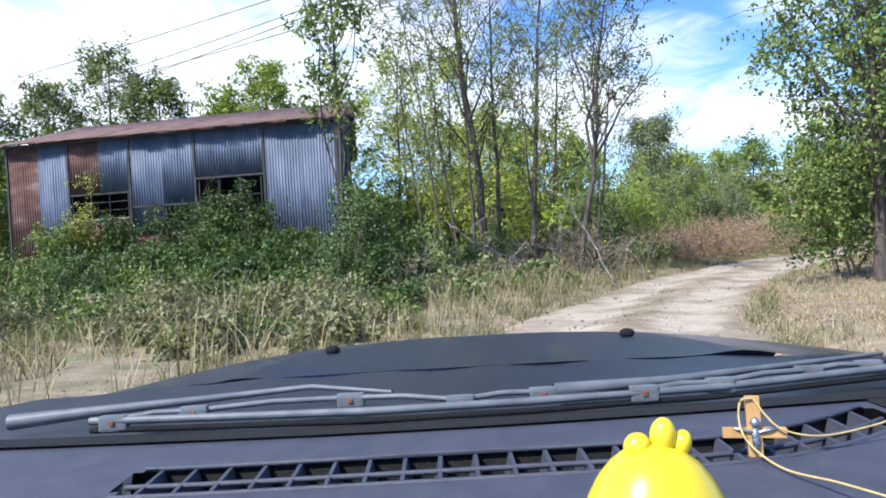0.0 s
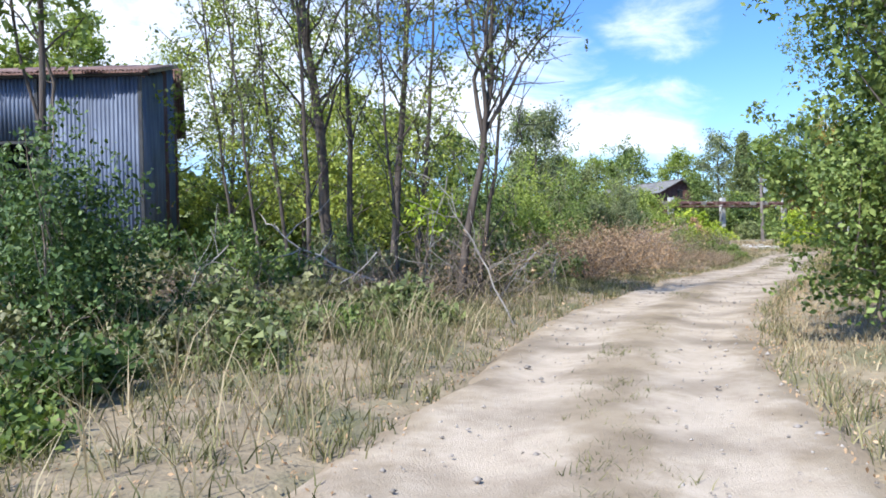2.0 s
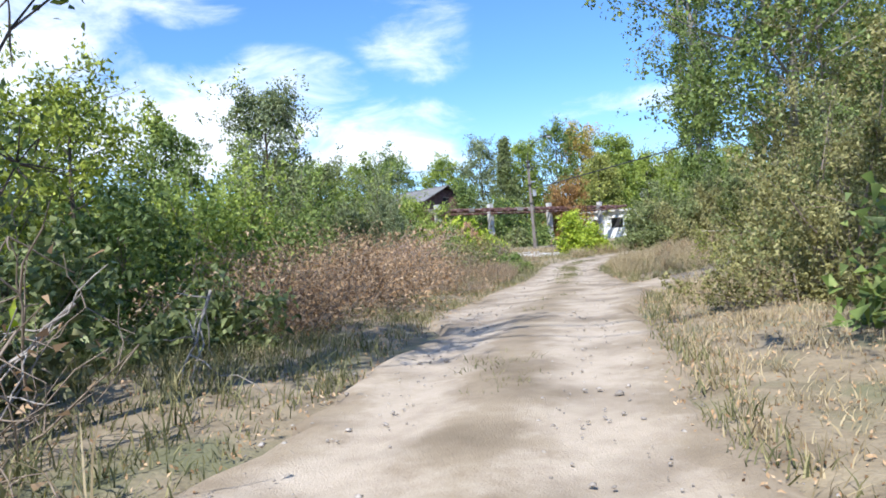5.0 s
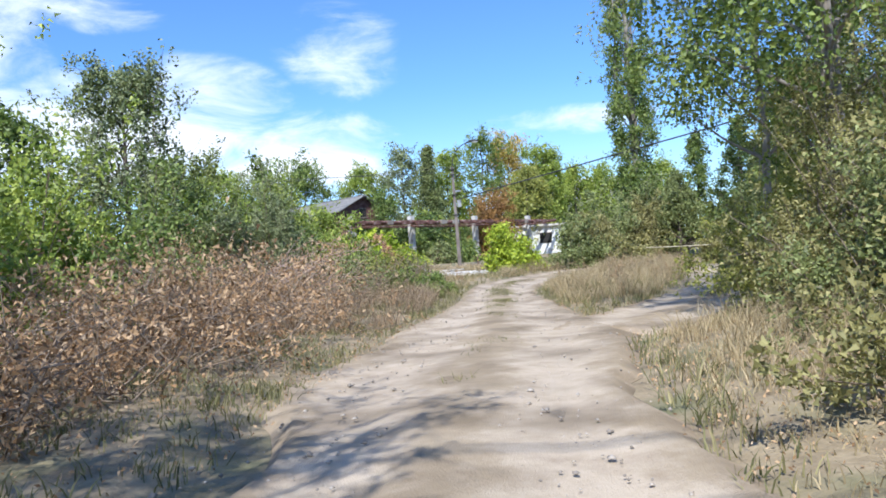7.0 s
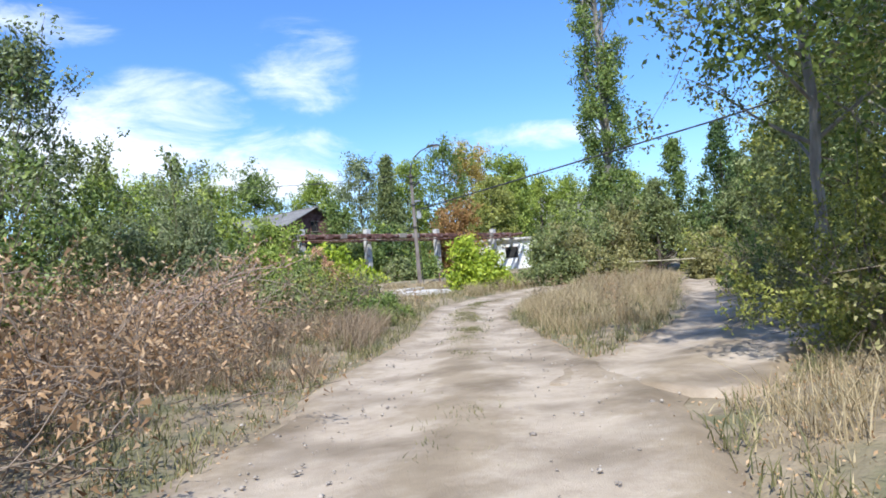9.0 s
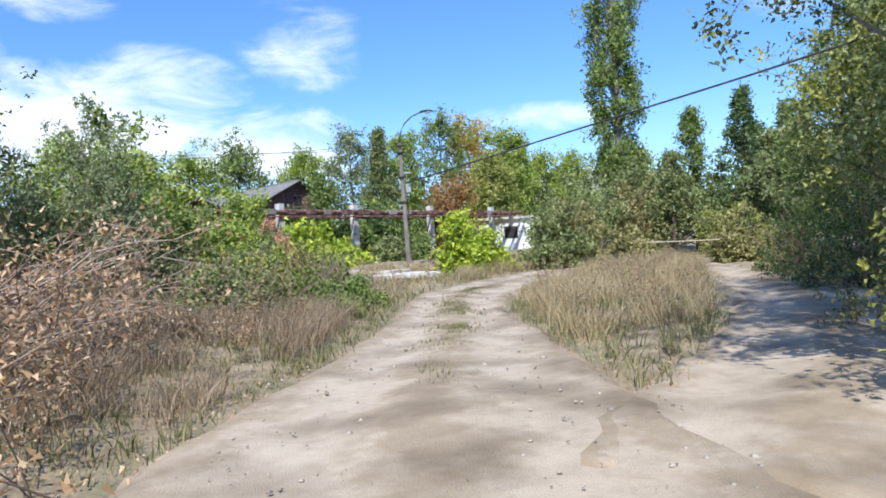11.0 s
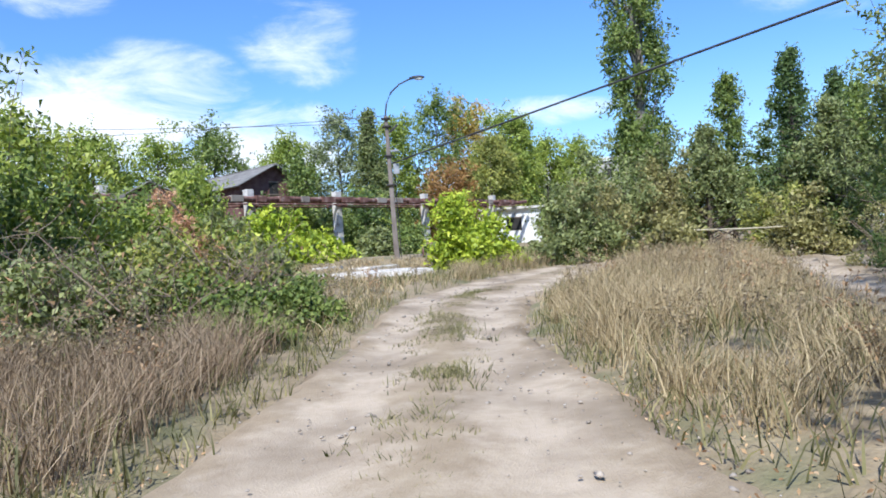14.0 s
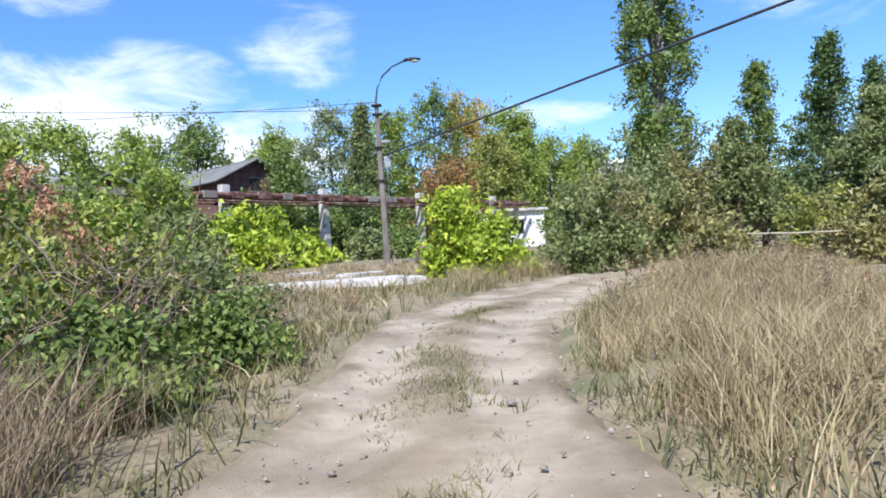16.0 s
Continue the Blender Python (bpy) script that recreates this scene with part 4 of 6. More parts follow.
for k, (x, y, w, h) in enumerate([(8.5, 26.8, 1.8, 1.0), (9.7, 28.5, 2.2, 1.2), (11.2, 30.4, 2.4, 1.35), (12.2, 32.4, 2.4, 1.4), (10.6, 32.2, 2.4, 1.5), (13.6, 34.0, 2.4, 1.4), (13.2, 35.4, 2.4, 1.5), (15.2, 36.2, 2.4, 1.3), (16.2, 38.4, 2.2, 1.2), (14.8, 37.8, 2.2, 1.4)]):
    brush_heap(x, y, w, h, 400 + k, dry=900 if k in (7, 8) else 4200)
# long bare cut branches thrown on the last heap
for k, (x, y, turn) in enumerate([(14.5, 36.3, -40), (15.2, 37.0, -32), (15.9, 37.9, -38), (14.9, 37.7, -48), (15.5, 39.0, -36)]):
    rng = np.random.RandomState(450 + k)
    ob = thing("cut_branch", pose(x, y, float(rise(x, y)) + 0.1, 0, 0, turn), "long bare pinkish cut branch with a few withered leaves", "branch", "cut branches")
    for q in range(5):
        a = np.array([-1.2 + rng.normal() * 0.2, rng.normal() * 0.35, 0.05 + 0.1 * q])
        b = a + [rng.uniform(2.2, 3.3), rng.normal() * 0.45, rng.uniform(0.5, 1.7)]
        main = bend(rng, a, b, 9, 0.16, 0.1)
        limb = put("limb", tubes("limb", [(main, np.linspace(0.024, 0.006, 9))], 6), M["cut_wood"], ob)
        paths = []
        for w in range(9):
            s = main[rng.randint(3, 9)]
            paths.append((bend(rng, s, s + rng.normal(size=3) * 0.28 + [0.25, 0, 0.15], 5, 0.15), np.linspace(0.008, 0.003, 5)))
        tagged(put("twigwork", tubes("twigwork", paths, 4), M["cut_wood"], limb), kind="stuff")
        at = np.array([p[0][rng.randint(2, 5)] for p in paths for w in range(5)]) + rng.normal(size=(45, 3)) * 0.05
        put("withered_foliage", leaves("withered_foliage", at, 0.045, rng), M["leaf_dry"], limb)
for k, (x, y, w, h) in enumerate([(1.2, 20.2, 1.9, 0.7), (2.6, 20.9, 1.8, 0.8), (4.2, 20.6, 1.6, 1.5), (-0.8, 19.2, 1.8, 0.8), (20.2, 41.0, 1.7, 1.3), (21.8, 41.7, 1.5, 1.3), (18.6, 42.4, 1.6, 1.5)]):
    brush_heap(x, y, w, h, 460 + k, 380, "tangle of dead bramble and brown leaves" + (" under the trees" if k < 4 else " among green bramble"))
# bramble mound
for k, (x, y, w, h, key) in enumerate([(19.8, 41.2, 2.8, 1.5, "leaf_olive"), (21.2, 42.2, 2.8, 1.55, "leaf_yellow"), (22.6, 42.9, 2.8, 1.4, "leaf_olive"), (23.6, 44.4, 2.4, 1.1, "leaf_mid"), (22.0, 44.6, 2.8, 1.6, "leaf_olive"), (19.8, 43.6, 2.8, 1.8, "leaf_olive"), (18.4, 43.4, 2.6, 1.9, "leaf_olive"), (21.4, 40.3, 2.0, 0.95, "leaf_mid"), (23.0, 41.6, 1.7, 0.8, "leaf_mid"), (24.6, 46.6, 2.4, 1.2, "leaf_olive"), (23.0, 47.0, 2.6, 1.7, "leaf_mid")]):
    bush(x, y, w, w, h, key, 8200, 0.05, 420 + k, "mound of green bramble with a few reddened leaves", name="bramble", category="bramble", group="bramble mound", stems=16)
rng = np.random.RandomState(440)
dead = thing("dead_branch", pose(21.5, 42.4, float(rise(21.5, 42.4))), "broken branch with orange-brown needles hanging over the bramble mound", "branch")
main = bend(rng, (-0.2, 0.12, 2.3), (0.3, -0.2, 1.45), 9, 0.1)
put("limb", tubes("limb", [(main, np.linspace(0.03, 0.008, 9))], 6), M["bark"], dead)
side = [(bend(rng, main[q], main[q] + rng.normal(size=3) * 0.11 + [0.05, -0.04, -0.2], 5, 0.12), np.linspace(0.009, 0.003, 5)) for q in rng.randint(0, 9, 26)]
put("twigwork", tubes("twigwork", side, 4), M["twig"], dead)
at = np.array([p[rng.randint(1, 5)] for p, _ in side for _ in range(60)])
put("needles", leaves("needles", at + rng.normal(size=at.shape) * 0.035, 0.02, rng, long=3.0), M["leaf_orange"], dead)


# distant woods closing the view
rngw = np.random.RandomState(470)
WP = []
for k in range(220):
    a = rngw.uniform(-75, 118) * math.pi / 180
    d = rngw.uniform(95, 150)
    cx, cy, hh = 15 + math.sin(a) * d, 25 + math.cos(a) * d, rngw.uniform(6, 10.5)
    v = rngw.normal(size=(200, 3))
    v /= np.linalg.norm(v, axis=1, keepdims=True)
    v *= rngw.uniform(0.4, 1, (200, 1)) ** 0.4
    WP.append(v * [3.0, 3.0, hh * 0.5] + [cx, cy, float(rise(cx, cy)) + hh * 0.5])
for k in range(90):
    cx, cy, hh = rngw.uniform(-34, 9), rngw.uniform(50, 66), rngw.uniform(3, 6)
    v = rngw.normal(size=(200, 3))
    v /= np.linalg.norm(v, axis=1, keepdims=True)
    v *= rngw.uniform(0.4, 1, (200, 1)) ** 0.4
    WP.append(v * [2.4, 2.4, hh * 0.5] + [cx, cy, float(rise(cx, cy)) + hh * 0.5])
tagged(put("far_woods", leaves("far_woods", np.concatenate(WP), 0.5, rngw, fine=True), M["leaf_mid"]), "belt of distant green woods round the clearing", "woods", kind="stuff")


# ---- grass ----
def scatter(n, lo, hi, seed, keep):
    rng = np.random.RandomState(seed)
    p = rng.uniform(lo, hi, (n, 2))
    return p[keep(p)]


def tufts(p, per, spread, seed):
    rng = np.random.RandomState(seed)
    return (p[:, None] + rng.normal(size=(len(p), per, 2)) * spread).reshape(-1, 2)


def verge(p, lo, hi):
    o = off_road(p[:, 0], p[:, 1])
    return (o > lo) & (o < hi)


clear = lambda p: np.hypot((p[:, 0] - 29.2) * 0.9, (p[:, 1] - 49.5) * 1.4) > 2.7
right_bank = lambda p: (p[:, 0] - 7) * 0.79 - (p[:, 1] - 18.6) * 0.61 > 0
pts = tufts(scatter(26000, (-8, 2), (26, 44), 501, lambda p: verge(p, -0.1, 2.4) & (~right_bank(p) | (np.abs(off_road(p[:, 0], p[:, 1])) < 0.35))), 8, 0.07, 502)
blades("short_grass", pts, np.full(len(pts), 0.2), "grass_green", 503, "short half-dry grass along the edges of the dirt road", width=0.006)
pts = tufts(scatter(3600, (18, 31), (40, 50), 505, lambda p: clear(p) & (off_road(p[:, 0], p[:, 1]) > 0.1)), 8, 0.12, 506)
blades("green_grass", pts, np.full(len(pts), 0.34), "grass_green", 507, "low green weeds among the straw-coloured grass", width=0.008)
isl = lambda p: clear(p) & (value_noise(p[:, 0], p[:, 1], 1.4, 77) > 0.28) & (off_road(p[:, 0], p[:, 1]) > 0.25) & ((p[:, 0] - 20) * 0.79 - (p[:, 1] - 34) * 0.61 > 0.5)
pts = tufts(scatter(10500, (19, 33), (40, 50), 511, isl), 13, 0.08, 512)
blades("tall_dry_grass", pts, np.full(len(pts), 0.55), "grass_dry", 513, "tall straw-coloured grass between the forking tracks", width=0.0055)
pts = tufts(scatter(3300, (14, 33), (23.5, 43), 521, lambda p: (value_noise(p[:, 0], p[:, 1], 1.2, 78) > 0.4) & verge(p, 0.3, 6) & ((p[:, 0] - 20) * 0.79 - (p[:, 1] - 34) * 0.61 < -2)), 18, 0.09, 522)
blades("tall_dry_grass", pts, np.full(len(pts), 0.5), "grass_brown", 523, "tall dry grass and weeds beside the brush heaps", width=0.0045)
pts = tufts(scatter(14000, (3, 4), (26, 31), 531, lambda p: verge(p, 0.1, 5) & ((p[:, 0] - 7) * 0.79 - (p[:, 1] - 18.6) * 0.61 > 0)), 9, 0.08, 532)
blades("dry_grass", pts, np.full(len(pts), 0.16), "grass_dry", 533, "trampled straw-coloured grass on the bank", width=0.006)
pts = tufts(scatter(2200, (14, 19), (27, 31), 537, lambda p: verge(p, 0.5, 3.2) & right_bank(p) & (value_noise(p[:, 0], p[:, 1], 1.3, 79) > 0.42)), 12, 0.09, 538)
blades("tall_dry_grass", pts, np.full(len(pts), 0.5), "grass_dry", 539, "tall straw-coloured grass in front of the roadside shrubs", width=0.0045)
pts = tufts(scatter(900, (-8, 4), (6, 20), 545, lambda p: verge(p, 0.3, 6) & ~right_bank(p)), 6, 0.06, 546)
blades("dry_stalks", pts, np.full(len(pts), 0.75), "grass_dry", 547, "tall dry weed stalks on the near verge", width=0.006)
pts = tufts(scatter(4600, (-9, 4), (9, 26), 541, lambda p: ((p[:, 1] > 15) | (value_noise(p[:, 0], p[:, 1], 1.2, 31) > 0.55)) & verge(p, 0.4, 7) & ((p[:, 0] - 7) * 0.79 - (p[:, 1] - 18.6) * 0.61 < 0)), 9, 0.07, 542)
blades("weeds", pts, np.full(len(pts), 0.36), "grass_green", 543, "ragged green and dry weeds below the trees", width=0.007)
pts = tufts(scatter(3500, (22, 40), (48, 62), 551, lambda p: verge(p, 0.3, 9) & (clear(p))), 12, 0.1, 552)
blades("far_grass", pts, np.full(len(pts), 0.3), "grass_dry", 553, "dry grass round the pole and the bend", width=0.012)
crown = ROAD_Q[(ROAD_Q[:, 1] > 8) & (ROAD_Q[:, 1] < 48)]
rngc = np.random.RandomState(560)
cp = crown[rngc.randint(len(crown), size=1500)][:, :2] + rngc.normal(size=(1500, 2)) * 0.18
belt = ROAD_Q[(ROAD_Q[:, 1] > 36.5) & (ROAD_Q[:, 1] < 43.0)]
cp = np.concatenate([cp, belt[rngc.randint(len(belt), size=900)][:, :2] + rngc.normal(size=(900, 2)) * 0.2])
cp = cp[value_noise(cp[:, 0], cp[:, 1], 2.2, 9) > 0.42]
pts = tufts(cp, 10, 0.05, 561)
blades("road_grass", pts, np.full(len(pts), 0.13), "grass_green", 562, "sparse grass growing on the crown between the ruts", width=0.005)

# dried-up weeds with branching stems standing among the grass
rngd = np.random.RandomState(580)
spots = rngd.uniform((14, 31), (38, 47), (900, 2))
edge = off_road(spots[:, 0], spots[:, 1])
spots = spots[(edge > 0.5) & (edge < 3.2) & clear(spots)][:70]
for k, (x, y) in enumerate(spots):
    rng = np.random.RandomState(800 + k)
    h = rng.uniform(0.4, 0.85)
    ob = thing("dry_weed", pose(x, y, float(ground_z(x, y)) - 0.02), "dried brown weed with thin branching stems and seed heads", "weed", "dry weeds")
    paths, heads = [], []
    for q in range(7):
        tip = rng.normal(size=3) * [0.16, 0.16, 0.1] + [0, 0, h]
        stem = bend(rng, rng.normal(size=3) * [0.04, 0.04, 0], tip, 6, 0.1)
        paths.append((stem, np.linspace(0.004, 0.0015, 6)))
        for w in range(5):
            a = stem[rng.randint(2, 6)]
            b = a + rng.normal(size=3) * 0.08 + [0, 0, 0.07]
            paths.append((np.array([a, (a + b) / 2 + [0, 0, -0.01], b]), np.array([0.002, 0.0015, 0.001])))
            heads += [b, (a + b) / 2, a]
    put("stalk", tubes("stalk", paths, 3), M["twig"], ob)
    heads = np.repeat(np.array(heads), 2, axis=0)
    tagged(put("seed_head", leaves("seed_head", heads + rng.normal(size=heads.shape) * 0.02, 0.02, rng, long=2.4, upward=0.0), M["grass_dry" if k % 3 else "leaf_dry"], ob), kind="stuff")
# dead leaves and bits of straw lying on the bare earth
pl = scatter(60000, (-6, 3), (24, 36), 571, lambda p: verge(p, -0.25, 3.6))
rngl = np.random.RandomState(572)
zl = ground_z(pl[:, 0], pl[:, 1]) + 0.008 + rngl.uniform(0, 0.03, len(pl))
tagged(put("leaf_litter", leaves("leaf_litter", np.column_stack([pl, zl]), 0.017, rngl, long=2.2, upward=1.6), M["leaf_dry"]), "dead leaves and straw lying on the verge", "leaf litter", kind="stuff")


# ---- corrugated shed ----
def corrugated(w, h, pitch=0.15, depth=0.03, cut=None, lift=0.0):
    """A corrugated sheet in the xz plane, w wide and h high, with thickness."""
    n = max(8, int(w / pitch * 6))
    x = np.linspace(0, w, n + 1)
    y = depth * np.sin(x / pitch * 2 * np.pi)
    z = np.array([0, h])
    V = [(a, b, c) for c in z for a, b in zip(x, y)] + [(a, b + 0.012, c) for c in z for a, b in zip(x, y)]
    m = n + 1
    F = []
    for i in range(n):
        F.append((i, i + 1, m + i + 1, m + i))
        F.append((2 * m + i, 3 * m + i, 3 * m + i + 1, 2 * m + i + 1))
        F.append((i, 2 * m + i, 2 * m + i + 1, i + 1))
        F.append((m + i, m + i + 1, 3 * m + i + 1, 3 * m + i))
    F.append((0, m, 3 * m, 2 * m))
    F.append((n, 2 * m + n, 3 * m + n, m + n))
    return mesh_np("sheet", V, np.array(F))


def sheet(parent, x, y, z, w, h, mat="galvanised", turn=0.0, tilt=0.0, name="sheet", label="", shift=0.0):
    me = corrugated(w, h)
    ob = put(name, me, M[mat], parent, label)
    ob.matrix_local = pose(x, y, z, tilt, 0, turn)
    return ob


# local x runs along the front from its right corner to the left, local y to the back
SHED_A, SHED_B = Vector((-4.85, 34.3, 0)), Vector((-22.7, 37.6, 0))
along = (SHED_A - SHED_B).normalized()
shed = thing("shed", Matrix.Translation((SHED_B.x, SHED_B.y, float(rise(-12, 31)) - 0.1)) @ Matrix.Rotation(math.atan2(along.y, along.x), 4, "Z"), "old tall shed of rust-stained corrugated iron, overgrown with creepers", "shed")
LONG, DEEP, EAVE, RIDGE, BACK, PEAK = 18.15, 10.2, 7.85, 10.5, 7.0, 9.5
bays = [0, 3.6, 7.1, 10.7, 14.4, LONG]
# front: upper sheets everywhere, lower sheets with openings in three bays
lows = [0.0, 5.1, 4.3, 5.5, 0.0]
for k in range(5):
    x0, x1 = bays[k], bays[k + 1]
    w = (x1 - x0 - 0.06) / 2
    for q in range(2):
        lo = 2.9 if k == 2 and q == 0 else lows[k]
        sheet(shed, x0 + 0.03 + q * w, -0.03 - 0.012 * q, lo, w + 0.05, EAVE - lo, "rust" if (k, q) in ((0, 0), (1, 0)) else "galvanised")
for x in bays:
    part("post", boxed((x - 0.06, -0.10, 0), (x + 0.06, 0.06, EAVE)), M["dark_steel"], shed)
for z in (2.8, 5.45, 7.7):
    part("girt", boxed((0, 0.06, z - 0.06), (LONG, 0.16, z + 0.06)), M["dark_steel"], shed)
for k, z in ((1, 5.05), (2, 4.25), (3, 5.45)):
    part("lintel", boxed((bays[k], -0.09, z - 0.08), (bays[k + 1], 0.06, z + 0.02)), M["dark_steel"], shed)
# window bars in the open bays
for k, x0, x1, z0, z1 in ((1, 3.75, 6.95, 3.75, 5.0), (2, 8.95, 10.55, 2.8, 4.2), (3, 10.9, 14.2, 2.6, 5.4)):
    for i in range(4):
        x = x0 + (x1 - x0) * i / 3
        part("mullion", boxed((x - 0.025, -0.02, z0), (x + 0.025, 0.03, z1)), M["dark_steel"], shed)
    for i in range(3):
        z = z0 + (z1 - z0) * i / 3
        part("transom", boxed((x0, -0.015, z - 0.02), (x1, 0.025, z + 0.02)), M["dark_steel"], shed)
    part("window_sill", boxed((x0, -0.06, z0 - 0.1), (x1, 0.08, z0)), M["concrete_old"], shed)
for k, top in ((1, 3.75), (2, 2.8), (3, 2.6)):
    part("lower_wall", boxed((bays[k] + 0.07, -0.02, 0), (bays[k + 1] - 0.07, 0.1, top - 0.1)), M["old_brick"], shed)
# gable ends, back wall
for x, nm in ((LONG, "gable_wall"), (0.0, "gable_wall")):
    for q in range(9):
        y0, y1 = DEEP * q / 9, DEEP * (q + 1) / 9
        ym = (y0 + y1) / 2
        top = EAVE + (RIDGE - EAVE) * ym / PEAK if ym < PEAK else RIDGE - (RIDGE - BACK) * (ym - PEAK) / (DEEP + 0.2 - PEAK)
        s = sheet(shed, x, y0, 0, y1 - y0 + 0.03, top - 0.16, "rust" if q in (5, 8) else "galvanised", turn=90)
for q in range(6):
    sheet(shed, LONG * q / 6, DEEP, 0, LONG / 6 + 0.04, BACK - 0.05)
# roof: a short front slope and a long one to the back, of separate sheets
fs = math.degrees(math.atan2(RIDGE - EAVE - 0.05, PEAK + 0.35))
bs = math.degrees(math.atan2(RIDGE - BACK, DEEP + 0.35 - PEAK))
for q in range(19):
    x = -0.4 + q * (LONG + 0.8) / 19
    sheet(shed, x, -0.6 - 0.07 * math.sin(q * 1.7), EAVE - 0.02 + 0.008 * (q % 2), (LONG + 0.8) / 19 + 0.06, math.hypot(RIDGE - EAVE, PEAK + 0.35) + 0.12 * math.sin(q * 2.3), "roof_rust", tilt=-(90 - fs), name="roof_sheet")
    sheet(shed, x, PEAK, RIDGE + 0.008 * (q % 2), (LONG + 0.8) / 19 + 0.06, math.hypot(RIDGE - BACK, DEEP + 0.35 - PEAK), "roof_rust", tilt=-(90 + bs), name="roof_sheet")
part("eave_beam", boxed((-0.3, -0.2, EAVE - 0.14), (LONG + 0.3, -0.13, EAVE - 0.04)), M["dark_steel"], shed)
part("barge_board", boxed((LONG + 0.36, 0, -0.16), (LONG + 0.42, math.hypot(RIDGE - EAVE, PEAK + 0.35), 0.03), m=Matrix.Translation((0, -0.35, EAVE + 0.05)) @ Matrix.Rotation(radians(fs), 4, "X")), M["board"], shed)
part("end_board", boxed((LONG + 0.36, 0, -0.12), (LONG + 0.42, math.hypot(RIDGE - BACK, DEEP + 0.35 - PEAK), 0.05), m=Matrix.Translation((0, PEAK, RIDGE)) @ Matrix.Rotation(radians(-bs), 4, "X")), M["board"], shed)
part("floor_slab", boxed((0.1, 0.1, -0.1), (LONG - 0.1, DEEP - 0.1, 0.05)), M["concrete_old"], shed)

# the plan is a parallelogram: the gables run back askew to the front
skew = Matrix(((1, -0.25, 0, 0), (0, 1, 0, 0), (0, 0, 1, 0), (0, 0, 0, 1)))
for ob in shed.children:
    ob.data.transform(skew @ ob.matrix_basis)
    ob.matrix_basis = Matrix()


# ---- street lamp ----
def line_tube(name, pts, radius, mat, parent, sides=8, label=""):
    pts = np.asarray(pts, float)
    r = np.full(len(pts), radius) if np.isscalar(radius) else np.asarray(radius)
    return put(name, tubes(name, [(pts, r)], sides), M[mat], parent, label)


PX, PY = 35.7, 57.4
PZ = float(rise(PX, PY))
lamp = thing("street_lamp", pose(PX, PY, PZ - 0.1, 0, -0.8, -37), "tall street lamp on a slightly leaning weathered concrete pole", "street lamp")
bm = bmesh.new()
r = bmesh.ops.create_cone(bm, cap_ends=True, segments=4, radius1=0.175, radius2=0.11, depth=6.7)
bmesh.ops.rotate(bm, cent=(0, 0, 0), matrix=Matrix.Rotation(radians(45), 3, "Z"), verts=bm.verts)
bmesh.ops.translate(bm, vec=(0, 0, 3.35), verts=bm.verts)
bmesh.ops.bevel(bm, geom=list(bm.edges), offset=0.025, segments=1, affect="EDGES")
part("pole", bm, M["pole_concrete"], lamp)
arc = [(0, 0, 6.3), (0, 0, 6.8), (0.08, 0, 7.25), (0.3, 0, 7.7), (0.7, 0, 8.05), (1.1, 0, 8.22), (1.3, 0, 8.26)]
line_tube("arm", arc, 0.035, "dark_steel", lamp)
for z in (6.2, 6.55, 4.9, 3.6):
    part("clamp", boxed((-0.2, -0.2, z), (0.2, 0.2, z + 0.05), 0.01), M["dark_steel"], lamp)
bm = bmesh.new()
bmesh.ops.create_uvsphere(bm, u_segments=14, v_segments=8, radius=1)
for v in bm.verts:
    v.co = Vector((v.co.x * 0.36 + 1.52, v.co.y * 0.14, (v.co.z * 0.10 if v.co.z > 0 else v.co.z * 0.04) + 8.28))
part("lamp_head", bm, M["dark_steel"], lamp, soft=True)
bm = bmesh.new()
bmesh.ops.create_uvsphere(bm, u_segments=14, v_segments=8, radius=1)
for v in bm.verts:
    v.co = Vector((v.co.x * 0.2 + 1.6, v.co.y * 0.11, v.co.z * 0.07 + 8.24))
part("lamp_glass", bm, M["lamp_glass"], lamp, "clouded glass bowl", soft=True)
part("second_lamp", boxed((-0.05, -0.06, -0.04), (0.42, 0.06, 0.05), 0.02, Matrix.Translation((0.16, 0, 6.0)) @ Matrix.Rotation(radians(-38), 4, "Y")), M["dark_steel"], lamp)
part("junction_box", boxed((0.16, -0.12, 4.1), (0.42, 0.12, 4.55), 0.02), M["lamp_grey"], lamp, "pale grey junction box")
part("insulator_bar", boxed((-0.1, -0.05, 5.1), (0.45, 0.05, 5.18), 0.01), M["lamp_grey"], lamp)
line_tube("conduit", [(0.2, 0.05, 0.3), (0.19, 0.05, 3.0), (0.18, 0.05, 4.1)], 0.02, "dark_steel", lamp)

# ---- pipe rack ----
posts = [(25.2, 64.0), (32.6, 66.05), (38.6, 67.6), (46.4, 69.6), (54.2, 71.5)]
rack = thing("pipe_rack", pose(0, 0, 0), "rusty steam pipes carried on weathered concrete posts", "pipe rack")
for x, y in posts:
    z = float(rise(x, y))
    part("post", boxed((-0.2, -0.2, -0.3), (0.2, 0.2, 4.5 - z + 0.1), 0.03, pose(x, y, z, 0, 0, 14)), M["concrete"], rack)
    part("bracket", boxed((-0.12, -0.8, -0.1), (0.12, 0.8, 0.08), 0.01, pose(x, y, 3.8, 0, 0, 14)), M["pipe_rust"], rack)
p0, p1 = np.array(posts[0], float), np.array(posts[-1], float)
dirv = (p1 - p0) / np.linalg.norm(p1 - p0)
nrm = np.array([-dirv[1], dirv[0]])
rr = np.random.RandomState(77)
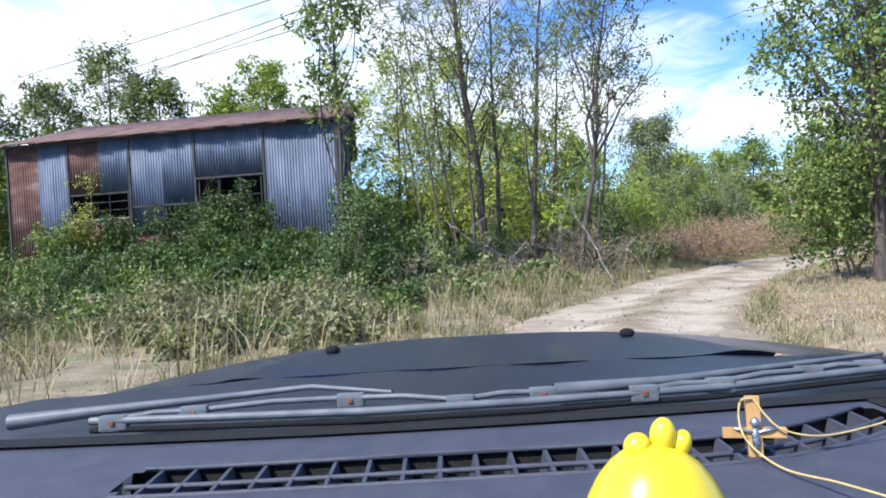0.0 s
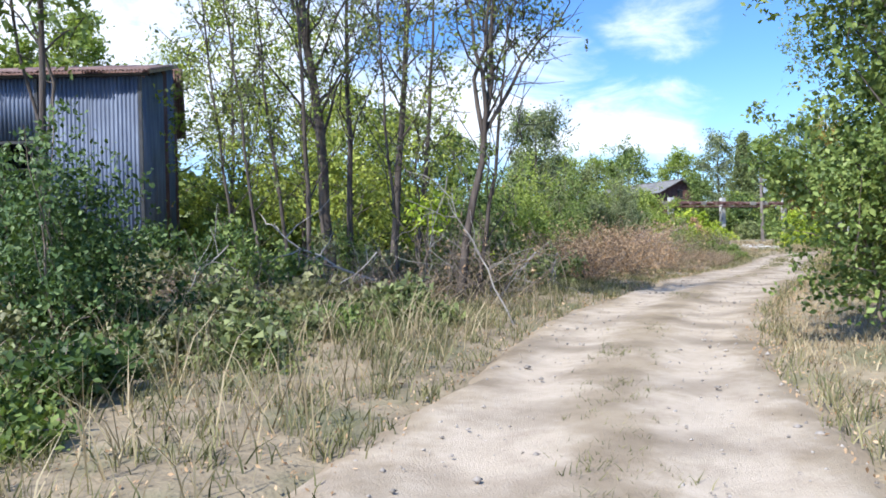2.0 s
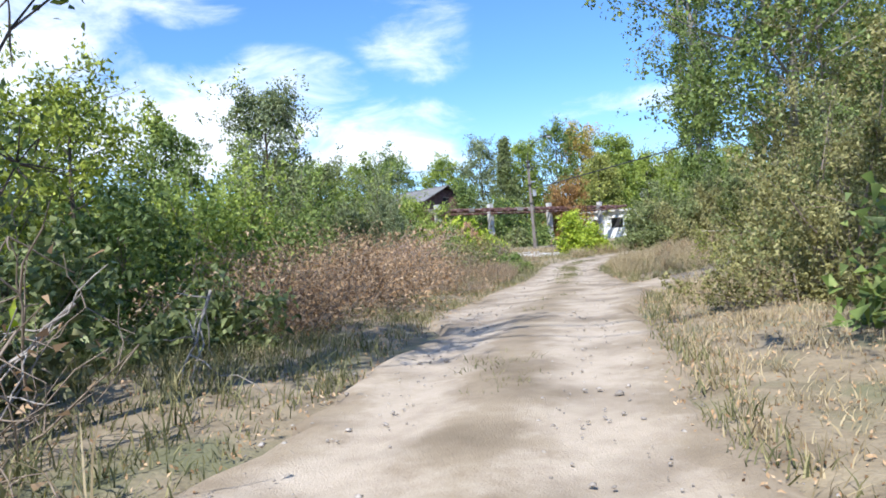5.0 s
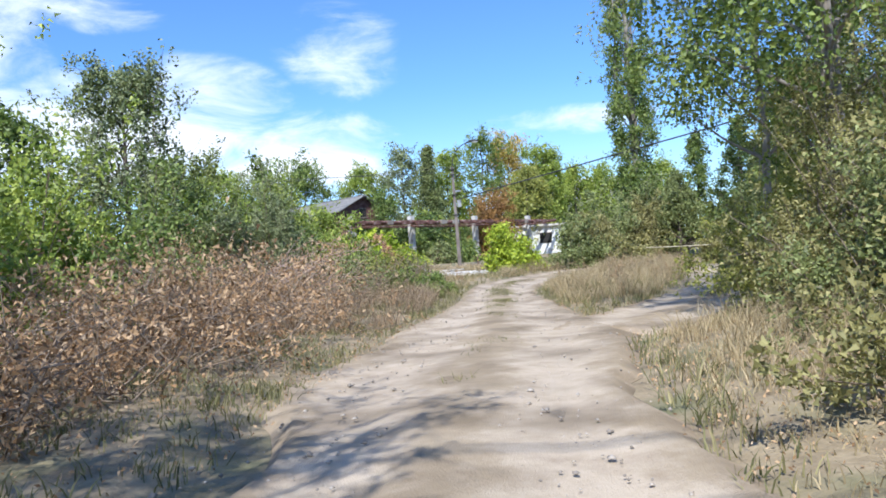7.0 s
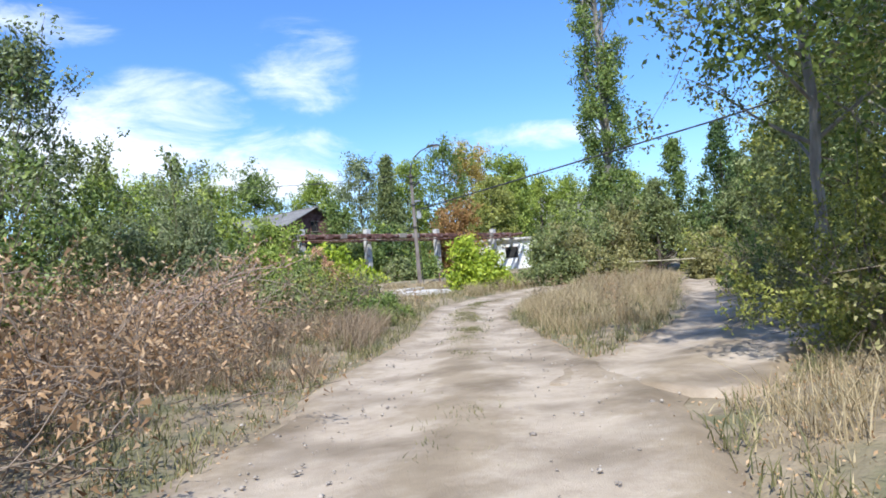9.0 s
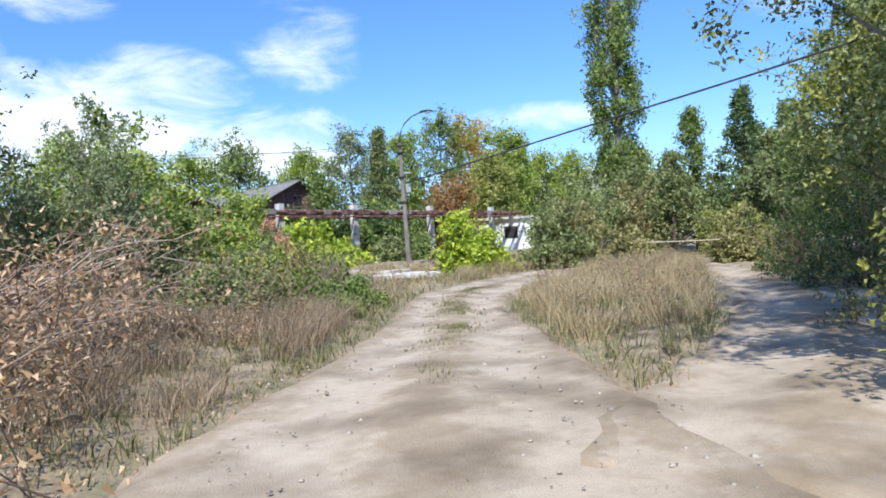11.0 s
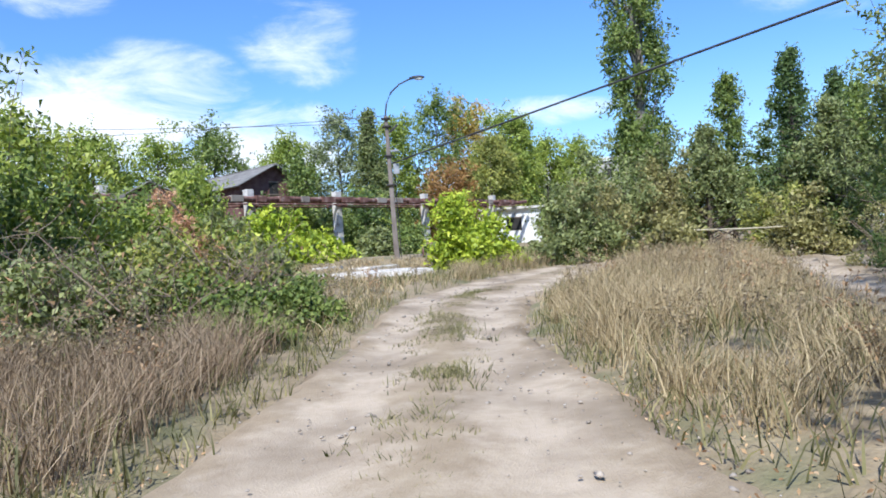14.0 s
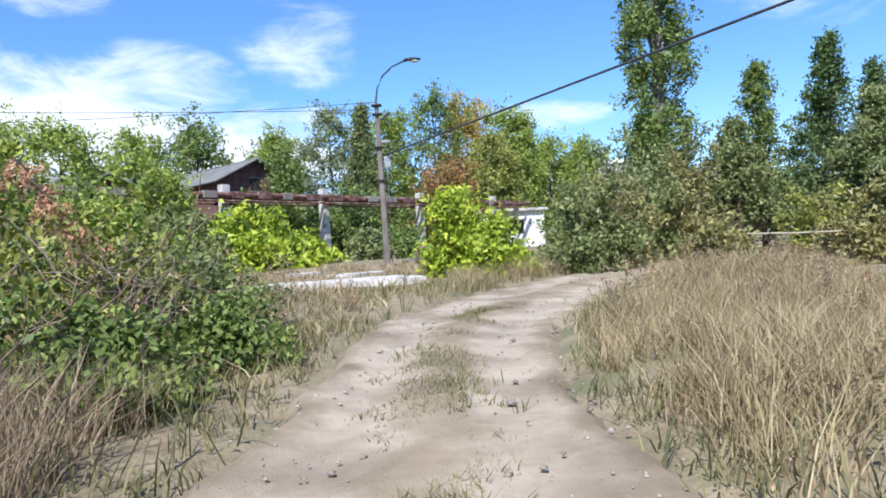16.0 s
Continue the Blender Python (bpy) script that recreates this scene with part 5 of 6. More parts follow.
for off, z, rad in ((-0.55, 4.07, 0.13), (-0.15, 4.0, 0.09), (0.45, 4.07, 0.15)):
    pts = [np.append(p0 + dirv * s + nrm * off, z + rr.normal() * 0.025) for s in np.linspace(-2, np.linalg.norm(p1 - p0) + 4, 26)]
    line_tube("pipe", pts, rad, "pipe_rust", rack, 10, "flaking rust-red pipe")
for s in np.linspace(0.6, 32, 22):
    c = p0 + dirv * s + nrm * (-0.55)
    part("lagging", boxed((-0.55, -0.17, -0.17), (0.55 * rr.rand(), 0.17, 0.15), 0.03, Matrix.Translation((c[0], c[1], 4.07)) @ Matrix.Rotation(math.atan2(dirv[1], dirv[0]), 4, "Z")), M["concrete_old" if rr.rand() > 0.55 else "pipe_rust"], rack)
for off in (-0.8, 0.75):
    pts = [np.append(p0 + dirv * s + nrm * off, 3.77) for s in np.linspace(-1, np.linalg.norm(p1 - p0) + 2, 8)]
    line_tube("girder", pts, 0.05, "pipe_rust", rack, 6)

# small pipe hoop beside the lamp
hoop = thing("pipe_hoop", pose(37.3, 56.6, float(rise(37.3, 56.6)), 0, 0, -37), "small bent iron pipe hoop in the grass", "pipe")
line_tube("hoop", [(-0.6, 0, -0.1), (-0.6, 0, 0.75), (-0.5, 0, 0.86), (0.6, 0, 0.86), (0.7, 0, 0.76), (0.7, 0, -0.1)], 0.035, "pipe_rust", hoop)


# ---- buildings ----
def house(x, y, turn, w, d, eave, ridge, label, wall, roof, openings):
    """A gabled house; local x is its width across the gable, local y runs back along the ridge."""
    ob = thing("house", pose(x, y, float(rise(x, y)) - 0.1, 0, 0, turn), label, "house")
    bm = bmesh.new()
    prof = [(-w / 2, 0), (w / 2, 0), (w / 2, eave), (0, ridge), (-w / 2, eave)]
    a = [bm.verts.new((px, 0, pz)) for px, pz in prof]
    b = [bm.verts.new((px, d, pz)) for px, pz in prof]
    bm.faces.new(a[::-1]), bm.faces.new(b)
    for i in (0, 1, 4):
        j = (i + 1) % 5
        bm.faces.new((a[i], a[j], b[j], b[i]))
    bmesh.ops.recalc_face_normals(bm, faces=bm.faces)
    part("wall", bm, M[wall], ob)
    for s in (-1, 1):
        slope = math.atan2(ridge - eave, w / 2)
        ln = math.hypot(w / 2, ridge - eave) + 0.45
        for q in range(8):
            m = Matrix.Translation((0, -0.45 + q * (d + 0.9) / 8, ridge + 0.05)) @ Matrix.Rotation(s * slope, 4, "Y")
            lo, hi = ((0, 0, 0), (ln, (d + 0.9) / 8 - 0.02, 0.06)) if s > 0 else ((-ln, 0, 0), (0, (d + 0.9) / 8 - 0.02, 0.06))
            part("roof_panel", boxed(lo, hi, 0, m), M[roof], ob)
    part("ridge_cap", boxed((-0.14, -0.45, ridge + 0.02), (0.14, d + 0.45, ridge + 0.13), 0.03), M[roof], ob)
    for ox, oz, ow, oh in openings:
        win = part("window", boxed((ox - ow / 2, -0.03, oz), (ox + ow / 2, 0.05, oz + oh), 0.01), M["void"], ob)
        part("window_frame", boxed((ox - ow / 2 - 0.06, -0.05, oz + oh), (ox + ow / 2 + 0.06, 0.02, oz + oh + 0.08)), M["board"], win)
        part("window_sill", boxed((ox - ow / 2 - 0.08, -0.1, oz - 0.07), (ox + ow / 2 + 0.08, 0.02, oz)), M["board"], win)
    return ob


house(36.7, 71.9, 7, 4.5, 13.5, 4.95, 6.1, "derelict brick house with a grey sheet roof among trees", "old_brick", "slate", [(-0.9, 2.2, 0.8, 1.2), (0.9, 2.2, 0.8, 1.2), (0, 4.4, 0.6, 0.7)])
house(27.6, 65.3, -22, 4.2, 6.0, 3.3, 4.4, "low derelict shed with a grey sheet roof in the scrub", "old_brick", "slate", [(0.6, 1.0, 0.8, 1.0)])
white = thing("outbuilding", pose(57.0, 74.2, float(rise(57, 73)) + 0.3, 0, 0, -37), "low whitewashed outbuilding behind bushes", "building")
part("wall", boxed((-3.6, 0, -0.2), (3.6, 5, 2.7)), M["white_wall"], white)
part("roof", boxed((-3.9, -0.35, 2.7), (3.9, 5.3, 2.9), 0.02), M["concrete"], white)
part("door", boxed((-1.2, -0.05, -0.1), (-0.2, 0.04, 2.0), 0.01), M["void"], white)
wd = part("window", boxed((0.8, -0.05, 1.0), (2.0, 0.04, 2.0), 0.01), M["void"], white)
part("window_frame", boxed((0.72, -0.07, 2.0), (2.08, 0.02, 2.08)), M["board"], wd)
block = thing("apartment_block", pose(112, 118, 0, 0, 0, -42), "pale concrete block far behind the trees", "building")
part("wall", boxed((-14, 0, 0), (14, 10, 14.0)), M["grey_wall"], block)
part("roof", boxed((-14.4, -0.4, 14.0), (14.4, 10.4, 14.6)), M["white_wall"], block)
for f in range(4):
    for q in range(9):
        x, z = -12.4 + q * 3.05, 1.2 + f * 3.3
        w = part("window", boxed((x - 0.8, -0.08, z), (x + 0.8, 0.05, z + 1.6)), M["void"], block)
        part("window_frame", boxed((x - 0.9, -0.12, z - 0.1), (x + 0.9, 0.02, z)), M["white_wall"], w)

# ---- barrier rail, slab, stones ----
ra, rb = Vector((36.2, 43.25, 0)), Vector((41.3, 42.6, 0))
rail = thing("barrier", pose(ra.x, ra.y, float(rise(ra.x, ra.y)), 0, 0, math.degrees(math.atan2(rb.y - ra.y, rb.x - ra.x))), "long pale pole barrier across the side track", "barrier")
ln = (rb - ra).length
line_tube("pole", [(0, 0, 1.06), (ln * 0.5, 0, 0.99), (ln, 0, 0.96)], 0.026, "rail_paint", rail)
for x in (0.04, ln - 0.04):
    part("post", boxed((x - 0.025, -0.025, -0.3), (x + 0.025, 0.025, 1.0), 0.005), M["board"], rail)


def slab(cx, cy, w, d, turn, seed, label):
    rng = np.random.RandomState(seed)
    bm = bmesh.new()
    n = 18
    ring = []
    for k in range(n):
        a = k / n * 2 * math.pi
        c, s = math.cos(a), math.sin(a)
        q = 1 / max(abs(c), abs(s)) * rng.uniform(0.86, 1.03)
        ring.append((c * q * w / 2, s * q * d / 2))
    lo = [bm.verts.new((x, y, -0.12)) for x, y in ring]
    hi = [bm.verts.new((x * 0.98, y * 0.98, 0.09 + rng.normal() * 0.008)) for x, y in ring]
    bm.faces.new(hi)
    for k in range(n):
        bm.faces.new((lo[k], lo[(k + 1) % n], hi[(k + 1) % n], hi[k]))
    bmesh.ops.recalc_face_normals(bm, faces=bm.faces)
    me = bpy.data.meshes.new("slab")
    bm.to_mesh(me)
    bm.free()
    ob = put("concrete_slab", me, M["slab"])
    ob.matrix_world = pose(cx, cy, float(ground_z(cx, cy)) + 0.04, 0, 0, turn)
    return tagged(ob, label, "slab")


slab(29.2, 49.9, 4.4, 2.7, -14, 1, "cracked pale concrete slab in the weeds by the bend")
slab(31.4, 52.6, 2.2, 1.2, 30, 2, "broken piece of concrete slab in the weeds")
slab(30.6, 54.4, 1.4, 0.6, 20, 3, "broken piece of concrete slab in the weeds")

rs = np.random.RandomState(91)
V, F, at = [], [], 0
base = np.array([(1, 0, 0), (-1, 0, 0), (0, 1, 0), (0, -1, 0), (0, 0, 1), (0, 0, -1)], float)
tri = np.array([(0, 2, 4), (2, 1, 4), (1, 3, 4), (3, 0, 4), (2, 0, 5), (1, 2, 5), (3, 1, 5), (0, 3, 5)])
for k in range(4200):
    i = rs.randint(30, len(ROAD_Q) - 60)
    t = rs.uniform(-1, 1)
    xy = ROAD_Q[i, :2] + ROAD_N[i] * t * ROAD_Q[i, 2] / 2 + rs.normal(size=2) * 0.1
    s = rs.gamma(1.6, 0.006) + 0.005
    v = base * s * rs.uniform(0.6, 1.3, (6, 3)) * [1, 1, 0.6]
    V.append(v + [xy[0], xy[1], float(rise(*xy)) + 0.02])
    F.append(tri + at)
    at += 6
tagged(put("gravel", mesh_np("gravel", np.concatenate(V), np.concatenate(F)), M["stone"]), "loose pale stones scattered on the dirt road", "gravel", kind="stuff")

# fallen dead branches under the thin trees
for k, (a, b, rad) in enumerate([((0.4, 21.3, 1.75), (2.8, 20.2, 0.35), 0.045), ((3.3, 19.2, 2.4), (4.3, 18.0, 0.0), 0.022), ((1.0, 19.4, 0.05), (2.3, 19.9, 1.2), 0.018), ((4.6, 20.6, 0.1), (5.6, 20.9, 1.1), 0.02), ((-3.6, 14.6, 0.3), (0.4, 16.6, 0.45), 0.022), ((-1.0, 17.2, 0.1), (-0.1, 18.4, 1.4), 0.016), ((6.3, 22.6, 0.0), (6.9, 23.3, 1.0), 0.025), ((3.0, 19.7, 0.0), (3.7, 20.3, 2.6), 0.015)]):
    rng = np.random.RandomState(600 + k)
    a, b = np.array(a, float), np.array(b, float)
    g = float(rise(a[0], a[1]))
    a[2] += g
    b[2] += g
    main = bend(rng, a, b, 9, 0.22)
    ob = put("fallen_branch", tubes("fallen_branch", [(main, np.linspace(rad * 0.3, rad * 0.75, 9))], 6), M["dead_wood"])
    tagged(ob, "bare grey dead branch leaning in the undergrowth", "branch", "fallen branches")
    for q in range(11):
        s = main[rng.randint(0, 8)]
        put("twig", tubes("twig", [(bend(rng, s, s + rng.normal(size=3) * 0.4 + [0, 0, 0.1], 6, 0.2), np.linspace(rad * 0.4, 0.004, 6))], 5), M["dead_wood"], ob)


# ---- overhead cables ----
def cable(a, b, sag, label, radius=0.012):
    t = np.linspace(0, 1, 30)[:, None]
    p = np.array(a) + (np.array(b) - np.array(a)) * t
    p[:, 2] -= sag * 4 * (t - t * t)[:, 0]
    ob = put("cable", tubes("cable", [(p, np.full(30, radius))], 5), M["cable"])
    return tagged(ob, label, "cable", "overhead cables", kind="structure")


cable((35.8, 57.4, PZ + 4.5), (34.3, 37.3, 5.76), 0.0, "thick black overhead cable running from the lamp pole", 0.035)
cable((34.3, 37.3, 5.76), (37.6, 19.0, 8.4), 0.1, "thick black overhead cable running from the lamp pole", 0.035)
cable((35.6, 57.4, PZ + 6.6), (4.0, 78.0, 7.6), 0.5, "thin overhead wire towards far trees", 0.012)
cable((35.6, 57.4, PZ + 6.3), (-2.0, 76.0, 8.4), 0.5, "thin overhead wire towards far trees", 0.012)
for k, (a, b) in enumerate([((-12.2, 28.7, 10.0), (-5.8, 24.7, 10.0)), ((-10.8, 29.0, 9.5), (-5.8, 25.3, 9.5)), ((-13.1, 32.1, 9.5), (-4.6, 25.1, 9.5)), ((-10.4, 29.0, 9.2), (-4.6, 25.2, 9.2))]):
    a, b = np.array(a), np.array(b)
    d = b - a
    cable(a - d * 1.1, b + d * 2.0, 0.1, "thin black wire passing over the shed", 0.016)


# ---- the car, standing where the drive begins ----
M["paint"] = material("car_paint", [(0.3, (0.008, 0.012, 0.032)), (0.7, (0.013, 0.018, 0.045))], scale=3, rough=0.4, bump=0.03, bump_scale=300, coat=0.3, spots=(0.07, 0.068, 0.066), spot_scale=5, spot_edge=(0.55, 1.0))
M["cowl"] = material("cowl_plastic", [(0.3, (0.010, 0.012, 0.02)), (0.7, (0.018, 0.02, 0.032))], scale=8, rough=0.4, bump=0.05, bump_scale=200)
M["dash"] = material("dash_plastic", [(0.3, (0.052, 0.054, 0.072)), (0.7, (0.075, 0.077, 0.098))], scale=30, rough=0.5, bump=0.25, bump_scale=900, spots=(0.08, 0.08, 0.085), spot_scale=12, spot_edge=(0.68, 0.9))
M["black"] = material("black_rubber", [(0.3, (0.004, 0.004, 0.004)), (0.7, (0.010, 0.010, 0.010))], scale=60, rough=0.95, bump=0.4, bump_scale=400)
M["wiper"] = material("wiper_grey", [(0.3, (0.10, 0.11, 0.12)), (0.7, (0.17, 0.18, 0.19))], scale=30, rough=0.5, bump=0.1, bump_scale=300)
M["screw"] = material("rusty_screw", [(0.3, (0.2, 0.06, 0.03)), (0.7, (0.3, 0.1, 0.06))], scale=60, rough=0.8, bump=0)
M["yellow"] = material("yellow_vinyl", [(0.3, (0.75, 0.56, 0.015)), (0.7, (0.82, 0.64, 0.03))], scale=8, rough=0.28, bump=0.02, bump_scale=200, coat=0.3)
M["wood"] = material("pale_wood", [(0.3, (0.42, 0.22, 0.07)), (0.7, (0.62, 0.37, 0.14))], scale=40, rough=0.5, bump=0.1, bump_scale=300, stretch=(1, 1, 0.2))
M["silver"] = material("silver_metal", [(0.3, (0.5, 0.5, 0.52)), (0.7, (0.75, 0.75, 0.77))], scale=60, rough=0.25, metal=1.0, bump=0.2, bump_scale=400)
M["cord"] = material("waxed_cord", [(0.3, (0.5, 0.34, 0.12)), (0.7, (0.68, 0.5, 0.22))], scale=200, rough=0.7, bump=0.2, bump_scale=900)
M["tyre"] = material("tyre_rubber", [(0.3, (0.02, 0.02, 0.02)), (0.7, (0.05, 0.047, 0.043))], scale=12, rough=0.9, bump=0.3)

CG = float(rise(0, 0))
car = thing("car", pose(0, 0, CG), "dark blue car with dusty bonnet and black dashboard", "car")


def at_car(me):
    me.transform(Matrix.Translation((0, 0, -CG)))
    return me


def loft(fn, nu, nv, keep=None):
    """A sheet of quads from fn(u, v); keep(x, y) leaves cells out."""
    P = np.array([[fn(u, v) for u in np.linspace(0, 1, nu)] for v in np.linspace(0, 1, nv)])
    F = []
    for j in range(nv - 1):
        for i in range(nu - 1):
            c = (P[j, i] + P[j + 1, i + 1]) / 2
            if keep is None or keep(c[0], c[1]):
                F.append((j * nu + i, j * nu + i + 1, (j + 1) * nu + i + 1, (j + 1) * nu + i))
    return at_car(smooth(mesh_np("sheet", P.reshape(-1, 3), np.array(F))))


MIDX = 0.08


def bonnet(u, v):
    x = -1.02 + 1.98 * u
    side = abs(x - MIDX) / 0.88
    y = 1.32 + 0.04 * side + (2.34 - 1.32) * v - 0.22 * side ** 2 * v
    z = 1.052 + 0.008 * math.sin(v * 2.4) - 0.075 * v - 0.055 * side ** 2.4 - 0.30 * max(0, v - 0.82) ** 1.5 * 4 + 0.012 * math.exp(-((side - 0.55) / 0.08) ** 2) * (1 - v)
    return (x, y, z)


put("bonnet", loft(bonnet, 60, 40), M["paint"], car, "dusty dark blue bonnet")
put("cowl", loft(lambda u, v: (-1.04 + 2.04 * u, 0.885 + 0.10 * (2 * u - 1) ** 2 + (1.325 - 0.885 - 0.06 * (2 * u - 1) ** 2) * v, 1.062 - 0.012 * v - 0.05 * abs(2 * u - 1) ** 3 + 0.002 * math.sin(u * 60)), 60, 8), M["cowl"], car)
put("bonnet_lip", loft(lambda u, v: (-1.02 + 1.98 * u, 1.325 + 0.04 * abs(2 * u - 1), 1.052 - 0.055 * abs(2 * u - 1) ** 2.4 - 0.022 * v), 60, 2), M["paint"], car)
put("screen_seal", loft(lambda u, v: (-1.04 + 2.04 * u, 0.822 + 0.115 * (2 * u - 1) ** 2 + 0.085 * v, 1.0715 - 0.02 * abs(2 * u - 1) ** 4 - 0.012 * v * v), 60, 6), M["black"], car, "black rubber windscreen seal")


def slot_mid(x):
    return 0.700 + 1.4 * max(0.0, x - 0.22) ** 2 + 0.25 * max(0.0, -x - 0.2) ** 2


def outside_slot(x, y):
    if not -0.335 < x < 0.49:
        return True
    end = min(1.0, (x + 0.335) / 0.03, (0.49 - x) / 0.03)
    return abs(y - slot_mid(x)) > 0.043 * math.sqrt(max(0.0, 1 - (1 - end) ** 2))


put("dashboard", loft(lambda u, v: (-0.98 + 1.94 * u, 0.12 + (0.72 + 0.115 * (2 * u - 1) ** 2) * v, 1.062 + 0.006 * v - 0.05 * (1 - v) ** 4 - 0.02 * abs(2 * u - 1) ** 4), 195, 80, outside_slot), M["dash"], car, "black grained plastic dashboard")
put("dashboard_front", loft(lambda u, v: (-0.80 + 1.76 * u, 0.12 + 0.06 * v, 1.012 - 0.36 * v), 20, 4), M["dash"], car)
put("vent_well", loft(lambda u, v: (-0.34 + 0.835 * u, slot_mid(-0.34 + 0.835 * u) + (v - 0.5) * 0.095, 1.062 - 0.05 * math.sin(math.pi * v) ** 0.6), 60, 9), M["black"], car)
xs = np.linspace(-0.325, 0.48, 40)
for off, nm in ((-0.043, "vent_rim"), (0.043, "vent_rim"), (-0.004, "vent_bar")):
    put(nm, at_car(tubes(nm, [([(x, slot_mid(x) + off, 1.0655 if nm == "vent_rim" else 1.062) for x in xs], np.full(40, 0.003))], 6)), M["dash"], car)
for k in range(22):
    x = -0.305 + k * 0.0365
    m = slot_mid(x)
    bm = bmesh.new()
    vs = [bm.verts.new(c) for c in ((x - 0.002, m - 0.042, 1.063 - CG), (x + 0.002, m - 0.042, 1.063 - CG), (x + 0.002, m + 0.042, 1.064 - CG), (x - 0.002, m + 0.042, 1.064 - CG), (x - 0.006, m - 0.040, 1.03 - CG), (x + 0.006, m - 0.040, 1.03 - CG), (x + 0.010, m + 0.040, 1.03 - CG), (x - 0.010, m + 0.040, 1.03 - CG))]
    for f in ((0, 1, 2, 3), (4, 7, 6, 5), (0, 4, 5, 1), (1, 5, 6, 2), (2, 6, 7, 3), (3, 7, 4, 0)):
        bm.faces.new([vs[i] for i in f])
    part("vent_slat", bm, M["dash"], car)
put("speaker_grille", loft(lambda u, v: (0.50 + 0.12 * u, 0.80 + 0.07 * v + 0.05 * u, 1.068 + 0.003 * abs(math.sin(u * 40) * math.sin(v * 24))), 30, 20), M["black"], car)
for x, y in ((-0.30, 1.85), (0.47, 1.86)):
    bm = bmesh.new()
    bmesh.ops.create_uvsphere(bm, u_segments=12, v_segments=8, radius=0.017)
    for v in bm.verts:
        v.co = Vector((v.co.x * 1.2 + x, v.co.y + y, v.co.z * 0.75 + 1.022 - CG))
    part("washer_nozzle", bm, M["black"], car, soft=True)


def wiper(pts_arm, pts_blade, claws, label):
    """Arm, spring rail, claws with screws, and the rubber blade."""
    w = put("wiper", at_car(tubes("wiper_arm", [(pts_arm, np.interp(np.linspace(0, 1, len(pts_arm)), [0, 0.35, 1], [0.011, 0.006, 0.003]))], 8)), M["wiper"], car, label)
    for nm, dz, rad in (("wiper_rail", 0.012, 0.0055), ("wiper_blade", 0.0, 0.004)):
        p = np.array(pts_blade, float)
        p[:, 2] += dz
        put(nm, at_car(tubes(nm, [(p, np.full(len(p), rad))], 6)), M["wiper"] if dz else M["black"], w)
    for x, y, z in claws:
        part("claw", boxed((x - 0.018, y - 0.006, z - 0.004 - CG), (x + 0.018, y + 0.008, z + 0.016 - CG), 0.004), M["wiper"], w)
        part("screw", boxed((x - 0.003, y - 0.008, z + 0.004 - CG), (x + 0.003, y - 0.004, z + 0.010 - CG), 0.001), M["screw"], w, "rusty screw head")
    for a, b in zip(claws[:-1], claws[1:]):
        c = (np.array(a) + np.array(b)) / 2
        arc = [(a[0], a[1], a[2] + 0.01), (c[0], c[1] + 0.002, c[2] + 0.013), (b[0], b[1], b[2] + 0.01)]
        put("bridge", at_car(tubes("bridge", [(arc, np.full(3, 0.004))], 6)), M["wiper"], w)
    return w


wiper([(-0.60, 0.965, 1.075), (-0.48, 0.975, 1.082), (-0.34, 1.0, 1.085), (-0.20, 1.03, 1.088), (-0.08, 0.985, 1.083)],
      [(-0.46, 0.905, 1.072), (-0.30, 0.898, 1.07), (-0.10, 0.882, 1.07), (0.10, 0.886, 1.07), (0.25, 0.9, 1.07)],
      [(-0.43, 0.905, 1.074), (-0.33, 0.915, 1.078), (-0.13, 0.93, 1.08), (0.013, 0.9, 1.076), (0.12, 0.915, 1.077)], "grey wiper parked on the windscreen edge")
wiper([(0.14, 0.955, 1.078), (0.30, 0.965, 1.082), (0.48, 1.01, 1.084), (0.66, 1.08, 1.08)],
      [(0.14, 0.893, 1.07), (0.34, 0.905, 1.07), (0.56, 0.955, 1.07), (0.76, 1.02, 1.066)],
      [(0.246, 0.9, 1.075), (0.348, 0.912, 1.077), (0.484, 0.955, 1.077), (0.577, 0.975, 1.076)], "grey wiper parked on the windscreen edge")
# body shell, sides, bumper, wheels
part("body", boxed((-1.0, -2.0, 0.26), (0.94, 2.28, 0.70), 0.06), M["paint"], car)
part("front_wing", boxed((-1.06, 0.95, 0.5), (-0.98, 2.1, 0.9), 0.03), M["paint"], car)
part("front_wing", boxed((0.93, 0.95, 0.5), (1.0, 2.1, 0.95), 0.03), M["paint"], car)
part("door", boxed((-1.08, -1.0, 0.4), (-1.02, 0.9, 0.96), 0.02), M["paint"], car)
part("door", boxed((0.96, -1.0, 0.4), (1.02, 0.9, 0.98), 0.02), M["paint"], car)
part("bumper", boxed((-1.04, 2.2, 0.3), (0.98, 2.42, 0.62), 0.06), M["cowl"], car)
part("grille", boxed((-0.4, 2.26, 0.64), (0.56, 2.34, 0.86), 0.02), M["black"], car)
